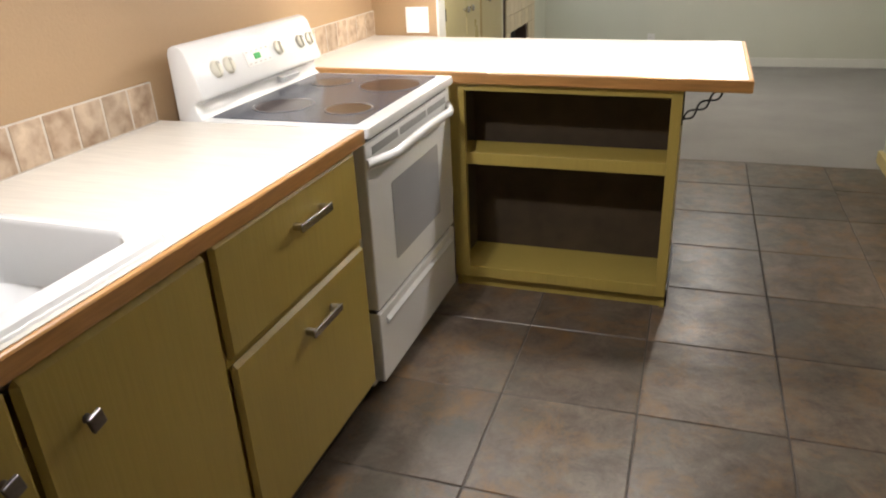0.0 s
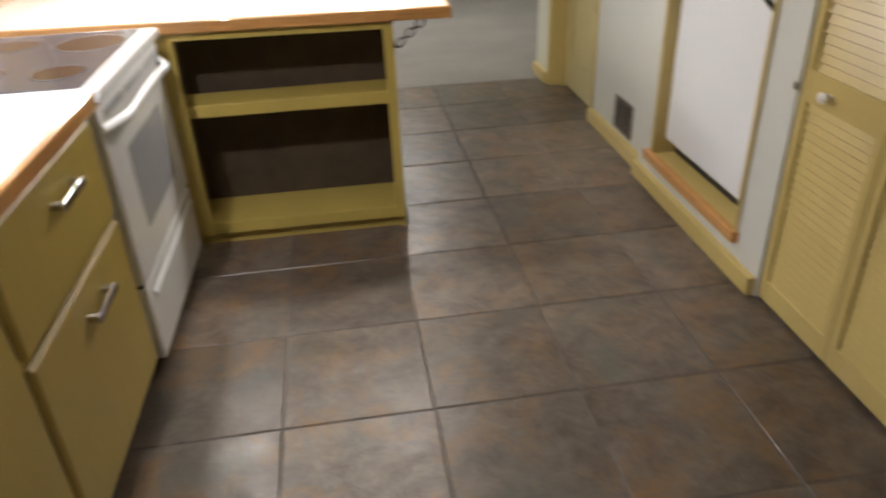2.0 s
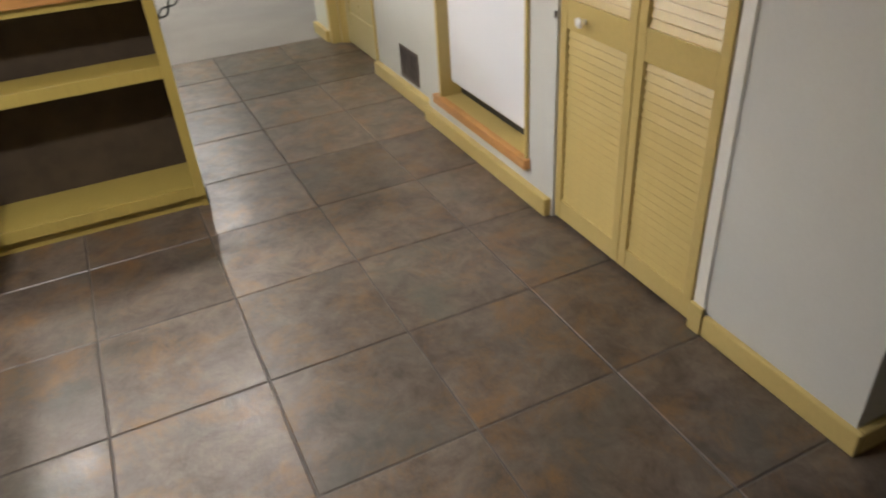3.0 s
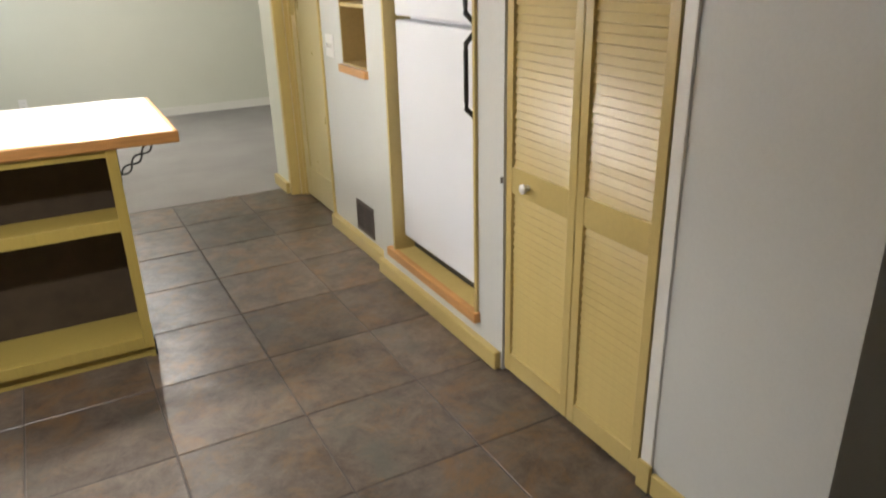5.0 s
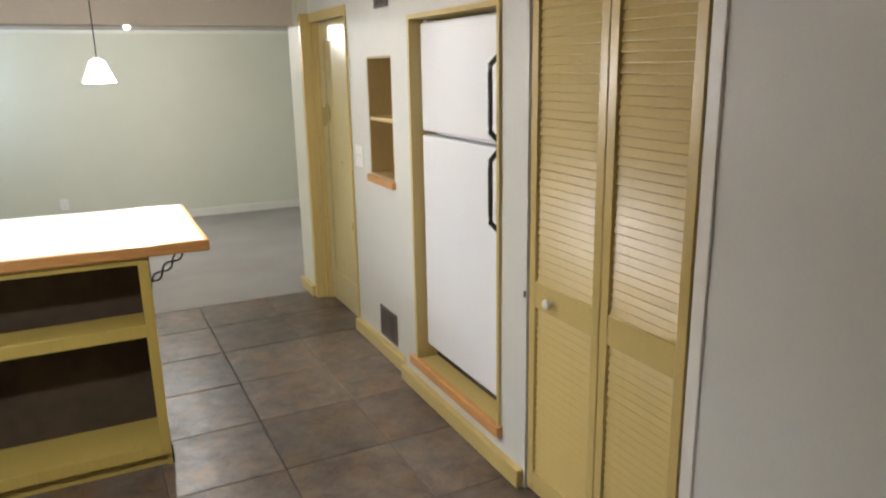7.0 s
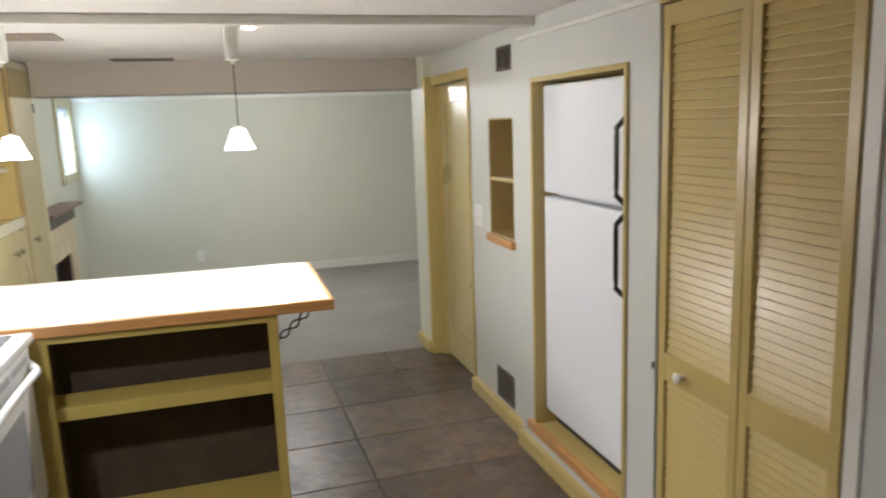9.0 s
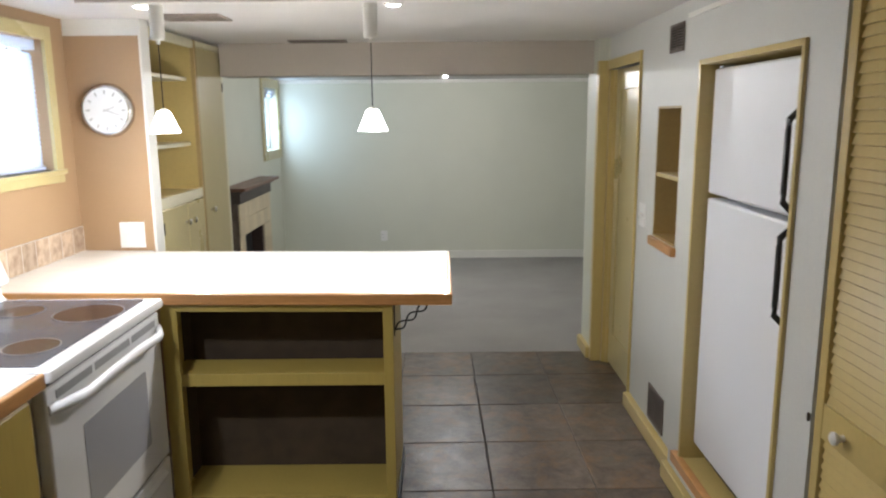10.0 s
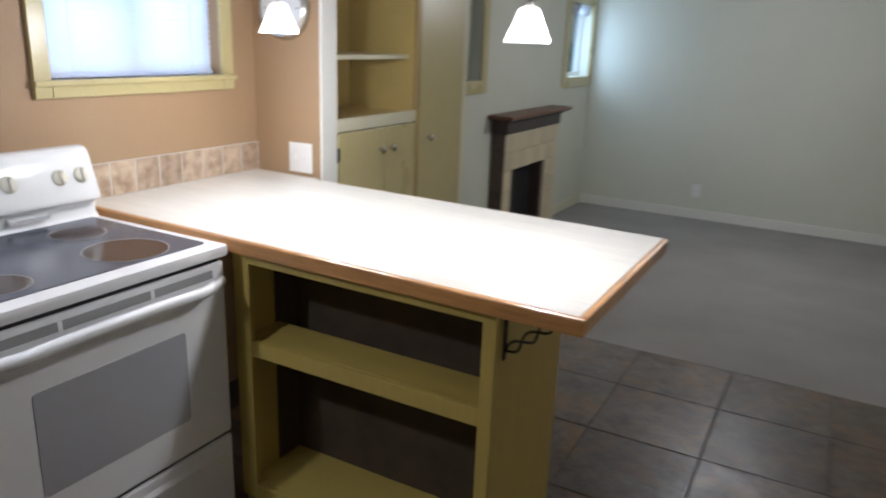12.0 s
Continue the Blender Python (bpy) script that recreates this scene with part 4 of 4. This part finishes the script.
for y0, y1, ky in ((3.886, 4.230, 4.188), (4.236, 4.501, 4.276)):
    d = part("cupboard_door", boxes((CX - 0.018, CX + 0.003, y0, y1, 0.10, 1.105), bevel=0.003), KHAKI, bc)
    part("knob", lathe([(0.008, 0), (0.006, 0.012), (0.016, 0.018), (0.018, 0.026), (0.010, 0.032), (0, 0.032)], 20, "x", (CX + 0.003, ky, 1.008)), CHROME, d, "round nickel knob", True)
    if y0 < 4:
        part("hinge", boxes((CX - 0.001, CX + 0.006, 3.872, 3.888, 0.985, 1.045), bevel=0.002), IRON, d, "dark iron hinge")
part("bottom_rail", boxes((CX - 0.02, CX - 0.0185, 3.878, 4.507, 0.05, 1.112)), CREAM, bc)
tc = thing("tall_cupboard", "tall built-in cupboard with one painted door", "cupboard")
part("carcass", boxes((BK - 0.012, CX - 0.02, 4.536, 5.035, 0.0, 1.99)), GREEN_WALL, tc)
d = part("door", boxes((CX - 0.0195, CX + 0.002, 4.540, 4.990, 0.06, 1.955), bevel=0.003), KHAKI, tc)
part("knob", lathe([(0.008, 0), (0.006, 0.012), (0.016, 0.018), (0.018, 0.026), (0.010, 0.032), (0, 0.032)], 20, "x", (CX + 0.002, 4.628, 1.020)), CHROME, d, "round nickel knob", True)
for z in (0.35, 1.72):
    part("hinge", boxes((CX - 0.001, CX + 0.005, 4.990, 5.005, z, z + 0.055), bevel=0.002), IRON, d, "dark iron hinge")
part("frame_edge", boxes((CX - 0.0195, CX, 4.992, 5.035, 0, 1.99), (CX - 0.0195, CX, 4.536, 4.992, 1.957, 1.99)), CREAM, tc)


# ---------------------------------------------------------------- fireplace
fp = thing("fireplace", "small tiled fireplace with a dark wooden mantel shelf", "fireplace")
BX, F0, F1 = -1.165, 6.30, 7.38
H = 0.845
part("breast", wall_x(LW, BX - 0.012, F0 + 0.012, F1 - 0.012, -0.06, H + 0.002, [(6.50, 7.06, -0.06, 0.59)]), DARKSTAIN, fp)
part("firebox", boxes((LW, LW + 0.01, 6.50, 7.06, -0.06, 0.59)), FIREBLACK, fp, "black firebox")
part("frieze", boxes((LW, BX + 0.012, F0 - 0.012, F1 + 0.012, H, 0.935), bevel=0.004), DARKSTAIN, fp, "dark stained frieze board")
part("moulding", boxes((LW, BX + 0.035, F0 - 0.035, F1 + 0.035, 0.935, 0.957), bevel=0.006), DARKSTAIN, fp)
part("mantel_shelf", boxes((LW, BX + 0.075, F0 - 0.085, F1 + 0.10, 0.957, 0.985), bevel=0.004), MANTELWOOD, fp, "reddish brown mantel shelf")
nz, ny = 6, 8
tw, th = (F1 - F0) / ny, H / nz
for i in range(ny):
    for j in range(nz):
        y0, z0 = F0 + i * tw, j * th
        yc, zc = y0 + tw / 2, z0 + th / 2
        if 6.50 < yc < 7.06 and zc < 0.58:
            continue
        part("tile", boxes((BX - 0.012, BX, y0 + 0.002, y0 + tw - 0.002, z0 + 0.002, z0 + th - 0.002), bevel=0.0015), CREAMTILE, fp)
for j in range(nz):
    part("side_tile", boxes((LW, BX - 0.013, F0, F0 + 0.012, j * th + 0.002, (j + 1) * th - 0.002), bevel=0.0015), BROWNTILE, fp, "dark brown side tile")


# ---------------------------------------------------------------- backsplash tiles
bs = thing("backsplash", "low backsplash of mottled travertine tiles", "backsplash", kind="structure")
part("grout_bed", boxes((W, W + 0.0078, -1.6, 2.095, DECK, 1.040), (W, W + 0.0078, 2.925, NOOK, DECK + 0.012, 1.054)), BACKGROUT, bs)
y = 2.092
while y > -1.5:
    part("tile", boxes((W + 0.004, W + 0.0098, y - 0.100, y - 0.004, DECK + 0.004, 1.037), bevel=0.0015), TRAVERTINE, bs)
    y -= 0.104
y = NOOK - 0.004
while y > 2.97:
    part("tile", boxes((W + 0.004, W + 0.0098, y - 0.098, y - 0.002, DECK + 0.020, 1.051), bevel=0.0015), TRAVERTINE, bs)
    y -= 0.104

# ---------------------------------------------------------------- floor tiles
floor_ob = bpy.data.objects["floor"]
TX, TY = 0.440, 0.4555
LAID = pose(0.298, 2.231, 0, 0, 0, 0.65)                 # one corner of the grid, and its turn
bm = bmesh.new()
box(bm, 0.0025, TX - 0.0025, 0.0025, TY - 0.0025, -0.010, 0.0, bevel=0.0025, seg=1)
tile_mesh = finish("floor_tile", bm, SLATE)
for i in range(-3, 5):
    for j in range(-8, 6):
        t = new("floor_tile", tile_mesh)
        t.parent = floor_ob
        t.matrix_basis = LAID @ pose(i * TX, j * TY, random.uniform(-0.0004, 0.0004))
